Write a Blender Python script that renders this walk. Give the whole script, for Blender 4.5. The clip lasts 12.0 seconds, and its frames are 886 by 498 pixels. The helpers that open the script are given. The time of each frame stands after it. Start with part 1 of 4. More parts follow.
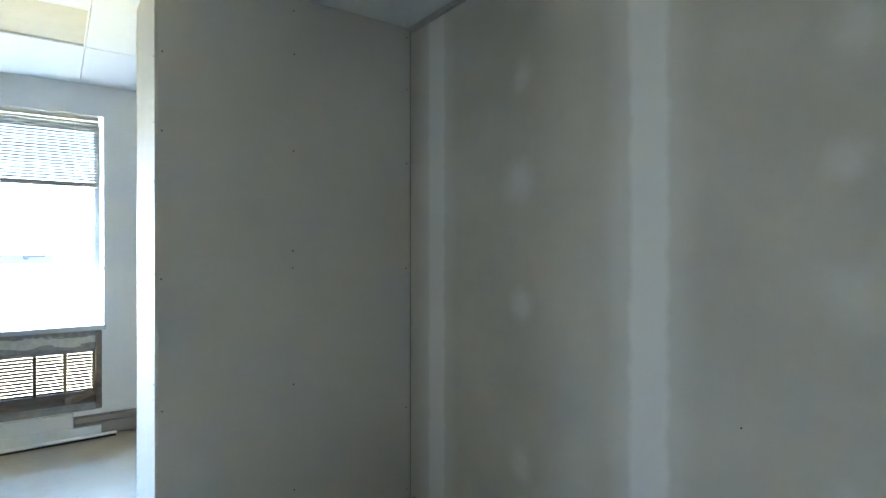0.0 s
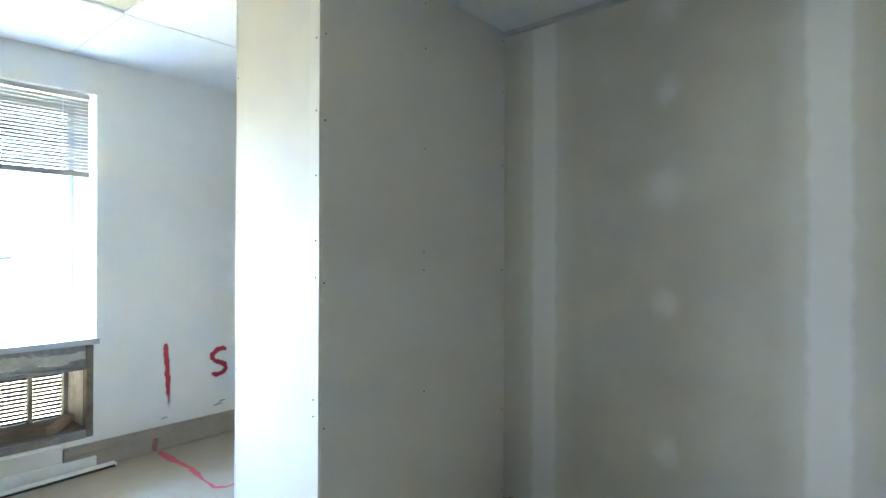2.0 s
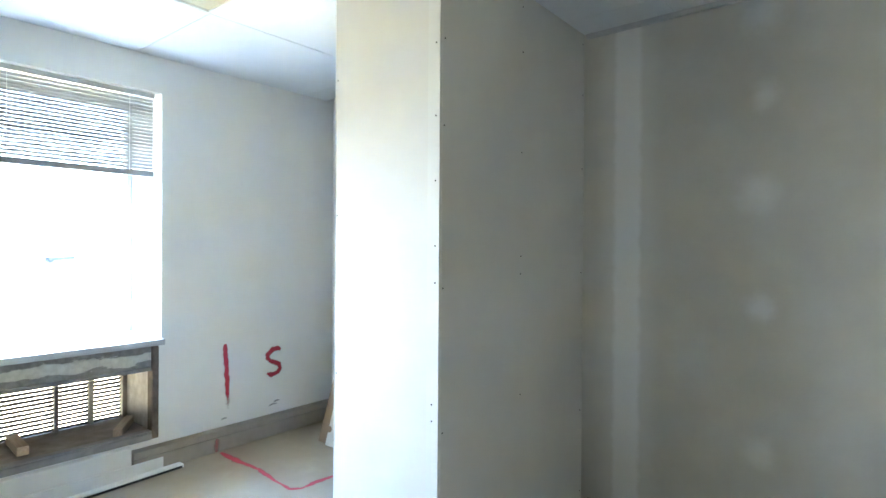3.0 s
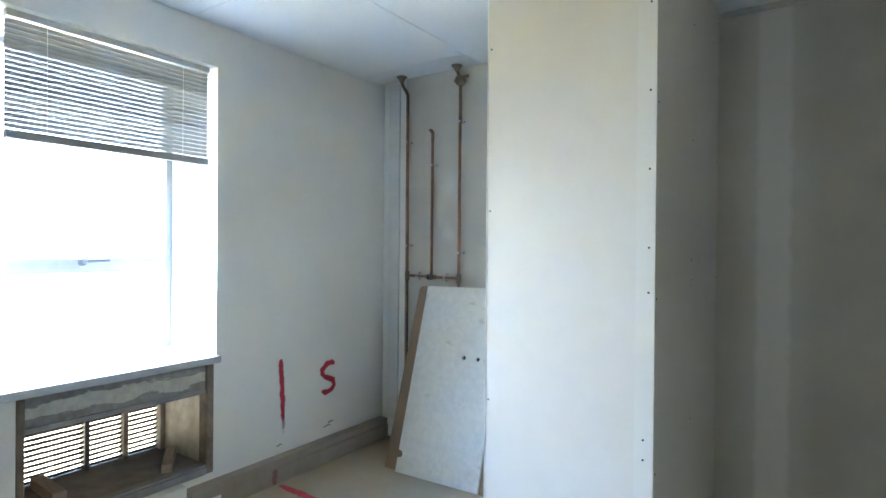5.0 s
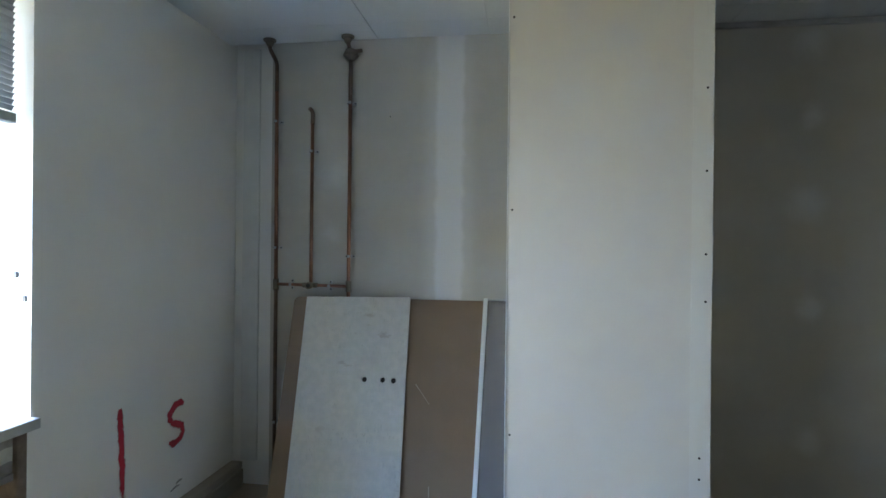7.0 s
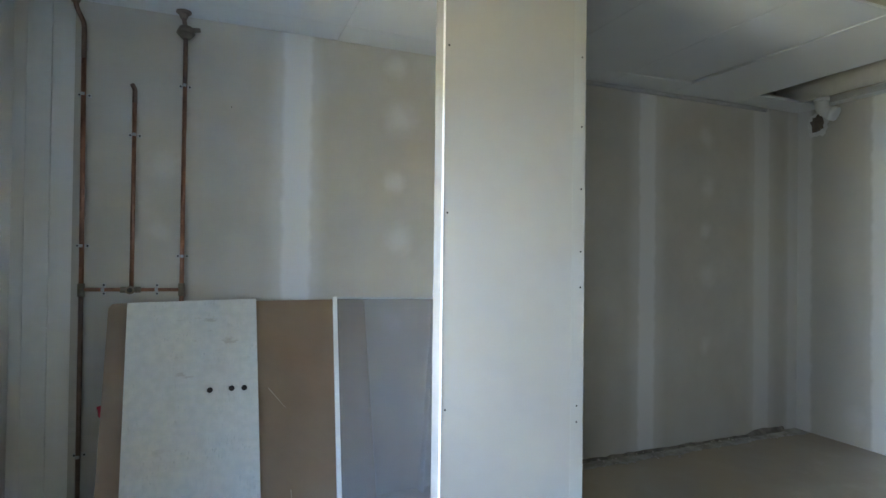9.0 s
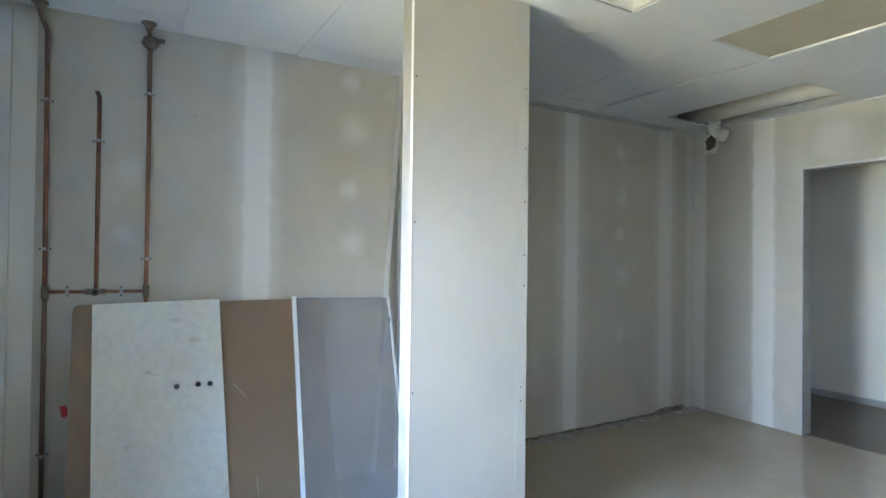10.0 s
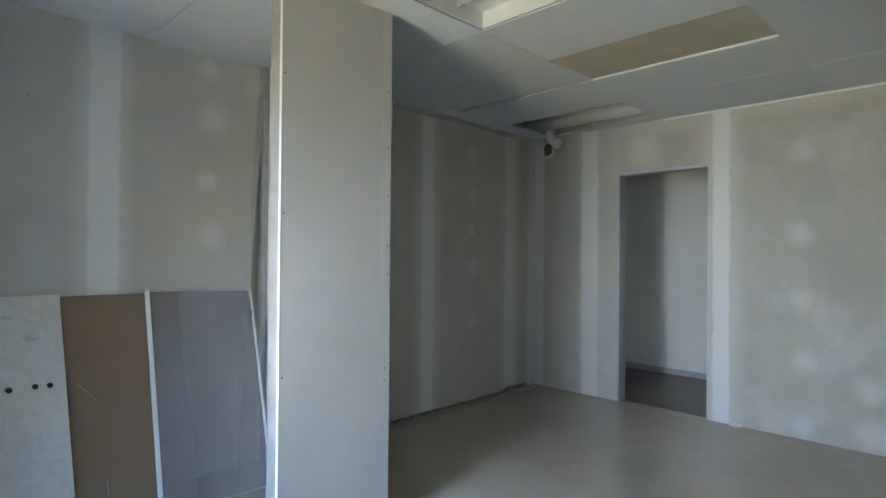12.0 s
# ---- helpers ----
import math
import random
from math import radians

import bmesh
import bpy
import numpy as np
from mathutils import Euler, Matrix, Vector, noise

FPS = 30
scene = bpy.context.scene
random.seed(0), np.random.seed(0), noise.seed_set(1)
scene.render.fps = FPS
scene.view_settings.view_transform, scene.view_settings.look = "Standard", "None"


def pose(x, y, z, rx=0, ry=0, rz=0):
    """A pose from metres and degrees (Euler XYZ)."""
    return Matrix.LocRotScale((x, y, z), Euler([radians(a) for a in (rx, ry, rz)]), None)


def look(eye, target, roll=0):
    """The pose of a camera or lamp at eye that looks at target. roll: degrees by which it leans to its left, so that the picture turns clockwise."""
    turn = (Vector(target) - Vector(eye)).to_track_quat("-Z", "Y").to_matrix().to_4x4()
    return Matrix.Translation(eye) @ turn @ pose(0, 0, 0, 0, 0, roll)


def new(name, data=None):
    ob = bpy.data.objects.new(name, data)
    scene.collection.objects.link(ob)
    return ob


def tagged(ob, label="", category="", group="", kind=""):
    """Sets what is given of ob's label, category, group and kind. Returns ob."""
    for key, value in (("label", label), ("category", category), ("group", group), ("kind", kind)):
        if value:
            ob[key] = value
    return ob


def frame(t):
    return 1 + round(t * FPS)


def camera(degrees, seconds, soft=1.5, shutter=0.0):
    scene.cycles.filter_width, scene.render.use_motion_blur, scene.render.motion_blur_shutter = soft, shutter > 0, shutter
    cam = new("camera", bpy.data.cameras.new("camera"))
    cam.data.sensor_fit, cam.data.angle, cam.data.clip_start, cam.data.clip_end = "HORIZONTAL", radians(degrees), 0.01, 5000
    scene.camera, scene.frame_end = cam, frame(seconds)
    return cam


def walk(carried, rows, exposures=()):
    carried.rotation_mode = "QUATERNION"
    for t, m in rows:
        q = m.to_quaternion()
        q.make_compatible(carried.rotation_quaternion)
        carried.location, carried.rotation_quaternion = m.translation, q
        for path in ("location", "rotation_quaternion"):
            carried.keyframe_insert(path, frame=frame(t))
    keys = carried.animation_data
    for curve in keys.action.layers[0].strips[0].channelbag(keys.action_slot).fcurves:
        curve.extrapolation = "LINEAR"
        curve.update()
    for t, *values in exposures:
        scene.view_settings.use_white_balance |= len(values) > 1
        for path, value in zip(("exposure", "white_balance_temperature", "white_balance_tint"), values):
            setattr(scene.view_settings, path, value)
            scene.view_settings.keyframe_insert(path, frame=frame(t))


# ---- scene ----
cam = camera(77.7, 12.0)
PATH = [
    (0, (4.635, -1.542, 1.314), (3.002, -0.387, 1.312), -0.0),
    (0.5, (4.452, -1.758, 1.319), (2.944, -0.445, 1.314), -0.1),
    (1, (4.281, -2.017, 1.319), (2.862, -0.607, 1.319), -0.0),
    (1.5, (4.05, -2.237, 1.314), (2.707, -0.755, 1.316), 0.1),
    (2, (3.808, -2.448, 1.311), (2.514, -0.923, 1.317), 0.2),
    (2.5, (3.613, -2.61, 1.326), (2.334, -1.072, 1.326), 0.3),
    (3, (3.448, -2.754, 1.346), (2.181, -1.207, 1.335), 0.4),
    (3.5, (3.237, -2.865, 1.32), (1.979, -1.31, 1.32), 0.2),
    (5.5, (2.345, -2.939, 1.351), (1.363, -1.197, 1.338), 0.8),
    (6, (2.103, -2.926, 1.354), (1.345, -1.075, 1.342), 0.9),
    (6.5, (1.852, -2.884, 1.356), (1.32, -0.956, 1.346), 0.7),
    (8.5, (1.061, -2.875, 1.337), (1.585, -0.945, 1.351), 0.8),
    (9, (0.871, -2.958, 1.328), (1.626, -1.106, 1.349), 0.7),
    (9.5, (0.726, -3.053, 1.343), (1.628, -1.267, 1.364), 0.7),
    (10, (0.59, -3.146, 1.344), (1.604, -1.423, 1.365), 0.7),
    (10.5, (0.484, -3.202, 1.32), (1.639, -1.569, 1.345), 0.7),
    (11, (0.445, -3.243, 1.318), (1.715, -1.698, 1.337), 0.7),
    (11.5, (0.444, -3.254, 1.312), (1.805, -1.789, 1.33), 0.5),
    (12, (0.448, -3.267, 1.31), (1.872, -1.863, 1.328), 0.5),
]
walk(cam, [(t, look(eye, target, roll)) for t, eye, target, roll in PATH],
     [(0.0, 6.28, 6300, 12.5), (1.0, 6.53, 6350, 13), (1.5, 6.6, 6350, 13), (2.5, 6.74, 6450, 14.5), (3.5, 6.72, 6500, 15.5), (5.5, 5.64, 6600, 16), (6.5, 5.0, 6650, 16), (8.5, 5.06, 6700, 16), (9.0, 5.32, 6700, 16), (9.5, 5.66, 6700, 16), (10.0, 5.77, 6700, 16), (10.5, 5.73, 6700, 16), (12.0, 4.98, 6700, 16.5)])

# ---- plan ----
CEIL, LONG, SOUTH, THICK = 2.475, 5.09, -7.2, 0.55
WIN = (-2.17, -1.25, 0.77, 2.26)          # y0, y1, z0, z1
NICHE = (-2.11, -1.262, 0.18, 0.73)
WIN2 = (-4.5, -3.54, 0.77, 2.26)
DOOR = (-1.69, -0.90, 2.05)


# ---- world, sun, large lights ----
world = bpy.data.worlds.new("sky")
scene.world = world
world.use_nodes = True
wn = world.node_tree
sky = wn.nodes.new("ShaderNodeTexSky")
sky.sky_type, sky.sun_disc = "NISHITA", False
sky.sun_elevation, sky.sun_rotation = radians(48), radians(70)
wn.links.new(sky.outputs[0], wn.nodes["Background"].inputs[0])
wn.nodes["Background"].inputs[1].default_value = 0.05

sun = new("sun", bpy.data.lights.new("sun", "SUN"))
sun.data.energy, sun.data.angle, sun.data.color = 2.0, radians(0.5), (1.0, 0.95, 0.88)
sun.matrix_world = look((8, 3, 12), (0, 0, 0))


def window_light(y0, y1, z0, z1, sky_watts, ground_watts, depth, wider, north):
    """The light of the sky, and of the sunlit ground, through the clear part of one window opening."""
    tall = (z1 - 0.48 - z0 + 0.1) / 2
    for name, watts, colour, way, tilt in (("sky_light", sky_watts, (0.31, 0.56, 1.0), 1, -0.65), ("ground_light", ground_watts, (1.0, 0.92, 0.54), -1, 0.05)):
        lamp = new(name, bpy.data.lights.new(name, "AREA"))
        lamp.data.shape, lamp.data.size, lamp.data.size_y = "RECTANGLE", y1 - y0 + wider, tall
        lamp.data.energy, lamp.data.color, lamp.data.spread = watts, colour, radians(95)
        eye = Vector((-depth if way > 0 else 0.08 - depth, (y0 + y1) / 2 - wider * 0.3, z0 - 0.1 + tall * (1.5 if way > 0 else 0.5)))
        lamp.matrix_world = look(eye, eye + Vector((0.93, north, tilt)))


window_light(*WIN, 2.6, 1.05, 0.86, 0.7, 0.03)
window_light(*WIN2, 0.30, 0.13, 0.34, 0.0, 0.55)


# ---- materials ----
def material(name, rough=0.6, metal=0.0):
    m = bpy.data.materials.new(name)
    m.use_nodes = True
    b = m.node_tree.nodes["Principled BSDF"]
    b.inputs["Roughness"].default_value, b.inputs["Metallic"].default_value = rough, metal
    return m, m.node_tree, b


def put_in(nt, socket, v):
    if isinstance(v, bpy.types.NodeSocket):
        nt.links.new(v, socket)
    else:
        socket.default_value = v


def math_node(nt, op, a, b=0.0, c=0.0, clamp=False):
    n = nt.nodes.new("ShaderNodeMath")
    n.operation, n.use_clamp = op, clamp
    for s, v in zip(n.inputs, (a, b, c)):
        put_in(nt, s, v)
    return n.outputs[0]


def mix_color(nt, fac, a, b, mode="MIX"):
    n = nt.nodes.new("ShaderNodeMix")
    n.data_type, n.blend_type = "RGBA", mode
    put_in(nt, n.inputs[0], fac)
    for s, v in ((n.inputs[6], a), (n.inputs[7], b)):
        put_in(nt, s, (*v, 1.0) if isinstance(v, tuple) and len(v) == 3 else v)
    return n.outputs[2]


def place(nt):
    """Object coordinates and their x, y, z."""
    c = nt.nodes.new("ShaderNodeTexCoord").outputs["Object"]
    s = nt.nodes.new("ShaderNodeSeparateXYZ")
    nt.links.new(c, s.inputs[0])
    return c, s.outputs


def cloud(nt, coords, scale, detail=4.0, rough=0.55, stretch=None):
    if stretch:
        mp = nt.nodes.new("ShaderNodeMapping")
        nt.links.new(coords, mp.inputs[0])
        mp.inputs["Scale"].default_value = stretch
        coords = mp.outputs[0]
    n = nt.nodes.new("ShaderNodeTexNoise")
    nt.links.new(coords, n.inputs["Vector"])
    n.inputs["Scale"].default_value, n.inputs["Detail"].default_value, n.inputs["Roughness"].default_value = scale, detail, rough
    return n.outputs[0]


def ramp(nt, v, lo, hi):
    n = nt.nodes.new("ShaderNodeMapRange")
    n.interpolation_type = "SMOOTHSTEP"
    put_in(nt, n.inputs[0], v)
    n.inputs[1].default_value, n.inputs[2].default_value = lo, hi
    return n.outputs[0]


def bumped(nt, b, height, strength=0.2, dist=0.002):
    n = nt.nodes.new("ShaderNodeBump")
    n.inputs["Strength"].default_value, n.inputs["Distance"].default_value = strength, dist
    put_in(nt, n.inputs["Height"], height)
    nt.links.new(n.outputs[0], b.inputs["Normal"])


def grainy(name, dark, light, rough=0.6, scale=6.0, fine=90.0, bump=0.15, metal=0.0, stretch=None):
    """A surface of two tones in clouds, with a fine grain."""
    m, nt, b = material(name, rough, metal)
    c, _ = place(nt)
    big, small = cloud(nt, c, scale, 5.0, 0.6, stretch), cloud(nt, c, fine, 3.0, 0.6, stretch)
    f = math_node(nt, "ADD", math_node(nt, "MULTIPLY", ramp(nt, big, 0.3, 0.7), 0.7), math_node(nt, "MULTIPLY", small, 0.3))
    nt.links.new(mix_color(nt, f, dark, light), b.inputs["Base Color"])
    put_in(nt, b.inputs["Roughness"], math_node(nt, "ADD", rough - 0.06, math_node(nt, "MULTIPLY", big, 0.12)))
    bumped(nt, b, small, bump, 0.001)
    return m


def jointed_board(name, axis, bands, dots, base_dark, base_light, compound, top=None, skim=0.0):
    """Raw plasterboard with taped joints (centre, core, feather, strength) and filled screw heads (along, height, size, strength)."""
    m, nt, b = material(name, 0.75)
    c, xyz = place(nt)
    along, up = xyz[axis], xyz[2]
    wob = math_node(nt, "MULTIPLY", math_node(nt, "SUBTRACT", cloud(nt, c, 3.0, 5.0, 0.65), 0.5), 0.10)
    wob2 = math_node(nt, "MULTIPLY", math_node(nt, "SUBTRACT", cloud(nt, c, 9.0, 5.0, 0.6), 0.5), 0.11)
    total = None
    for mid, core, feather, strength in bands:
        d = math_node(nt, "ABSOLUTE", math_node(nt, "SUBTRACT", along, mid))
        d2 = math_node(nt, "ADD", d, wob)
        wide = math_node(nt, "SUBTRACT", 1.0, ramp(nt, d2, core, core + feather))
        tight = math_node(nt, "SUBTRACT", 1.0, ramp(nt, math_node(nt, "ADD", d, math_node(nt, "MULTIPLY", wob2, 0.45)), core - 0.016, core + 0.016))
        k = math_node(nt, "ADD", math_node(nt, "MULTIPLY", wide, 0.42 * strength), math_node(nt, "MULTIPLY", tight, 0.58 * strength))
        total = k if total is None else math_node(nt, "MAXIMUM", total, k)
    for mid, z, size, strength in dots:
        dx = math_node(nt, "SUBTRACT", along, mid)
        dz = math_node(nt, "SUBTRACT", up, z)
        d = math_node(nt, "SQRT", math_node(nt, "ADD", math_node(nt, "MULTIPLY", dx, dx), math_node(nt, "MULTIPLY", dz, math_node(nt, "MULTIPLY", dz, 0.85))))
        d = math_node(nt, "ADD", d, wob2)
        k = math_node(nt, "MULTIPLY", math_node(nt, "SUBTRACT", 1.0, ramp(nt, d, size * 0.05, size * 1.1)), strength * 1.0)
        total = math_node(nt, "MAXIMUM", total, k)
    if top:
        k = math_node(nt, "MULTIPLY", ramp(nt, math_node(nt, "ADD", up, wob), top - 0.18, top), 0.35)
        total = math_node(nt, "MAXIMUM", total, k)
    if skim:
        smear = ramp(nt, cloud(nt, c, 1.7, 6.0, 0.7), 0.45, 0.75)
        total = math_node(nt, "MAXIMUM", total, math_node(nt, "MULTIPLY", smear, skim))
    fine = cloud(nt, c, 160.0, 2.0)
    scuff = cloud(nt, c, 2.2, 6.0, 0.6)
    board = mix_color(nt, ramp(nt, scuff, 0.3, 0.7), base_dark, base_light)
    col = mix_color(nt, total, board, compound)
    col = mix_color(nt, math_node(nt, "MULTIPLY", fine, 0.10), col, (0.25, 0.24, 0.22))
    nt.links.new(col, b.inputs["Base Color"])
    put_in(nt, b.inputs["Roughness"], math_node(nt, "SUBTRACT", 0.8, math_node(nt, "MULTIPLY", total, 0.15)))
    bumped(nt, b, math_node(nt, "ADD", total, math_node(nt, "MULTIPLY", fine, 0.25)), 0.25, 0.002)
    return m


BOARD_D, BOARD_L, COMPOUND = (0.465, 0.447, 0.398), (0.53, 0.511, 0.46), (0.745, 0.745, 0.735)
MAT_NORTH = jointed_board(
    "plasterboard_north", 0,
    [(1.243, 0.072, 0.10, 1.0), (2.40, 0.066, 0.12, 0.9), (3.585, 0.068, 0.13, 1.0), (4.69, 0.08, 0.10, 0.6), (5.04, 0.06, 0.06, 0.5)],
    [(x + 0.012 * math.sin(9 * z + x), z, size + 0.02 * math.sin(7 * z + 3 * x), k) for x, size, k, heights in (
        (1.795, 0.10, 0.5, (2.40, 2.09, 1.735, 1.41, 0.95)), (2.995, 0.10, 0.5, (2.38, 2.01, 1.585, 1.09, 0.45)), (4.135, 0.09, 0.4, (2.21, 1.84, 1.53, 1.20, 0.70)))
     for z in heights] + [(0.62, 1.74, 0.10, 0.35), (0.60, 1.43, 0.07, 0.3), (2.05, 2.36, 0.08, 0.3)],
    BOARD_D, BOARD_L, COMPOUND, 2.52)
MAT_EAST = jointed_board(
    "plasterboard_east", 1,
    [(-0.05, 0.06, 0.14, 0.8), (-0.62, 0.085, 0.16, 1.0), (-0.86, -0.02, 0.24, 0.7), (-0.48, 0.36, 0.30, 0.3), (-1.78, 0.062, 0.16, 0.85), (-4.0, 0.08, 0.1, 0.8)],
    [(-2.335 + 0.015 * math.sin(9 * z), z, 0.12, 0.42) for z in (2.08, 1.475, 1.005, 0.56, 0.09)]
    + [(-2.72, 0.42, 0.14, 0.4), (-2.74, 0.12, 0.16, 0.4), (-0.30, 2.2, 0.2, 0.35), (-1.1, 2.25, 0.25, 0.35), (-0.45, 0.2, 0.22, 0.45), (-0.8, 0.3, 0.2, 0.4)],
    (0.385, 0.37, 0.32), (0.44, 0.425, 0.37), (0.74, 0.74, 0.72), 2.48, 0.27)
MAT_BOARD = grainy("raw_plasterboard", (0.49, 0.475, 0.437), (0.54, 0.523, 0.484), 0.8, 2.0, 150.0, 0.08)
MAT_PAPER = grainy("white_board_paper", (0.68, 0.68, 0.66), (0.78, 0.78, 0.76), 0.6, 9.0, 120.0, 0.1)
MAT_PAINT = grainy("painted_plaster", (0.745, 0.745, 0.72), (0.815, 0.815, 0.79), 0.62, 1.6, 110.0, 0.12)
MAT_OLD = grainy("old_white_paint", (0.80, 0.80, 0.78), (0.86, 0.86, 0.84), 0.55, 3.0, 110.0, 0.1)
MAT_SKIRT = grainy("old_skirting", (0.28, 0.25, 0.207), (0.34, 0.305, 0.255), 0.6, 7.0, 60.0, 0.2)
MAT_TILE = grainy("ceiling_tile", (0.61, 0.64, 0.655), (0.67, 0.695, 0.71), 0.75, 1.5, 220.0, 0.2)
MAT_TILE_BACK = grainy("beige_tile", (0.44, 0.41, 0.32), (0.51, 0.48, 0.38), 0.75, 4.0, 150.0, 0.2)
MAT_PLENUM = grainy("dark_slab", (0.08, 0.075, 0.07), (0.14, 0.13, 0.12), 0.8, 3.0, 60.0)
MAT_METAL = grainy("grey_metal", (0.42, 0.43, 0.44), (0.52, 0.53, 0.54), 0.45, 10.0, 120.0, 0.05, 0.3)
MAT_FRAME = grainy("window_paint", (0.33, 0.33, 0.34), (0.41, 0.41, 0.42), 0.45, 8.0, 100.0, 0.05)
MAT_SLAT = grainy("blind_slat", (0.30, 0.31, 0.32), (0.36, 0.37, 0.38), 0.62, 10.0, 120.0, 0.05)
MAT_HANDLE = grainy("handle_grey", (0.12, 0.12, 0.125), (0.17, 0.17, 0.175), 0.6, 30.0, 120.0, 0.05)
MAT_STUD = grainy("stud_edge", (0.23, 0.225, 0.21), (0.31, 0.305, 0.285), 0.65, 8.0, 120.0, 0.1)
MAT_WHITE = grainy("white_lacquer", (0.70, 0.71, 0.70), (0.78, 0.79, 0.78), 0.4, 8.0, 100.0, 0.03)
MAT_FOOT = grainy("adhesive_residue", (0.10, 0.085, 0.07), (0.30, 0.275, 0.24), 0.85, 16.0, 60.0, 0.4)
MAT_DUST = grainy("dusty_mortar", (0.20, 0.185, 0.16), (0.44, 0.425, 0.39), 0.9, 11.0, 60.0, 0.3)
MAT_DARK = grainy("dark_hole", (0.015, 0.014, 0.013), (0.035, 0.03, 0.028), 0.8, 40.0, 200.0)
MAT_RUST = grainy("rusty_wood", (0.10, 0.075, 0.06), (0.27, 0.22, 0.175), 0.75, 9.0, 70.0, 0.3)
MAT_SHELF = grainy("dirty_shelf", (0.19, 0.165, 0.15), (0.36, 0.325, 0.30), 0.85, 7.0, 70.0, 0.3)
MAT_CONCRETE = grainy("rough_concrete", (0.27, 0.235, 0.205), (0.60, 0.55, 0.50), 0.85, 5.0, 45.0, 0.5)
MAT_PLASTER = grainy("flaking_plaster", (0.50, 0.45, 0.41), (0.88, 0.86, 0.83), 0.85, 7.0, 45.0, 0.5)
MAT_BROWN = grainy("brown_hardboard", (0.21, 0.14, 0.088), (0.265, 0.185, 0.12), 0.36, 2.5, 140.0, 0.05)
MAT_STEEL = grainy("louvre_steel", (0.10, 0.10, 0.11), (0.17, 0.17, 0.18), 0.5, 12.0, 90.0, 0.1, 0.4)
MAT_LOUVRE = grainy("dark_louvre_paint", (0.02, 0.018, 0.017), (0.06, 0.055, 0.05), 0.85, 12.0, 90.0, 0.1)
for matt in (MAT_LOUVRE, MAT_SLAT):
    matt.node_tree.nodes["Principled BSDF"].inputs["Specular IOR Level"].default_value = 0.12
MAT_WOOD = grainy("offcut_wood", (0.36, 0.28, 0.22), (0.50, 0.42, 0.34), 0.7, 6.0, 80.0, 0.2, 0.0, (1, 12, 12))
MAT_RAIL = grainy("dusty_grey_rail", (0.20, 0.20, 0.205), (0.33, 0.325, 0.32), 0.7, 9.0, 70.0, 0.2)
MAT_CORRIDOR = grainy("corridor_paint", (0.80, 0.80, 0.765), (0.86, 0.86, 0.82), 0.6, 1.5, 120.0, 0.08)
MAT_CORRIDOR_FLOOR = grainy("corridor_lino", (0.125, 0.092, 0.073), (0.165, 0.125, 0.10), 0.34, 3.0, 130.0, 0.03)
MAT_LAWN = grainy("lawn", (0.07, 0.10, 0.03), (0.15, 0.19, 0.07), 0.9, 0.8, 12.0, 0.5)
MAT_PAVING = grainy("pale_paving", (0.45, 0.408, 0.245), (0.575, 0.527, 0.335), 0.85, 0.7, 20.0, 0.3)
MAT_PIPE_WHITE = grainy("pipe_wrap", (0.66, 0.66, 0.63), (0.76, 0.76, 0.73), 0.5, 8.0, 90.0, 0.1)


def floor_material():
    m, nt, b = material("beige_floor", 0.32)
    c, xyz = place(nt)
    big, mid, fine = cloud(nt, c, 0.9, 5.0, 0.6), cloud(nt, c, 5.0, 5.0, 0.65), cloud(nt, c, 120.0, 2.0)
    col = mix_color(nt, ramp(nt, big, 0.35, 0.65), (0.395, 0.335, 0.255), (0.455, 0.392, 0.305))
    col = mix_color(nt, math_node(nt, "MULTIPLY", ramp(nt, mid, 0.5, 0.8), 0.28), col, (0.58, 0.525, 0.44))
    col = mix_color(nt, math_node(nt, "MULTIPLY", fine, 0.12), col, (0.28, 0.24, 0.19))
    nt.links.new(col, b.inputs["Base Color"])
    put_in(nt, b.inputs["Roughness"], math_node(nt, "ADD", 0.09, math_node(nt, "MULTIPLY", mid, 0.10)))
    b.inputs["Specular IOR Level"].default_value = 0.85
    bumped(nt, b, math_node(nt, "ADD", mid, math_node(nt, "MULTIPLY", fine, 0.1)), 0.03, 0.002)
    return m


def copper_material():
    m, nt, b = material("copper", 0.32, 0.9)
    c, xyz = place(nt)
    n, fine = cloud(nt, c, 7.0, 5.0, 0.6, (1, 1, 0.5)), cloud(nt, c, 60.0)
    col = mix_color(nt, ramp(nt, n, 0.35, 0.65), (0.42, 0.21, 0.14), (0.23, 0.13, 0.095))
    col = mix_color(nt, math_node(nt, "MULTIPLY", ramp(nt, fine, 0.5, 0.8), 0.5), col, (0.16, 0.10, 0.08))
    nt.links.new(col, b.inputs["Base Color"])
    put_in(nt, b.inputs["Roughness"], math_node(nt, "ADD", 0.29, math_node(nt, "MULTIPLY", n, 0.25)))
    return m


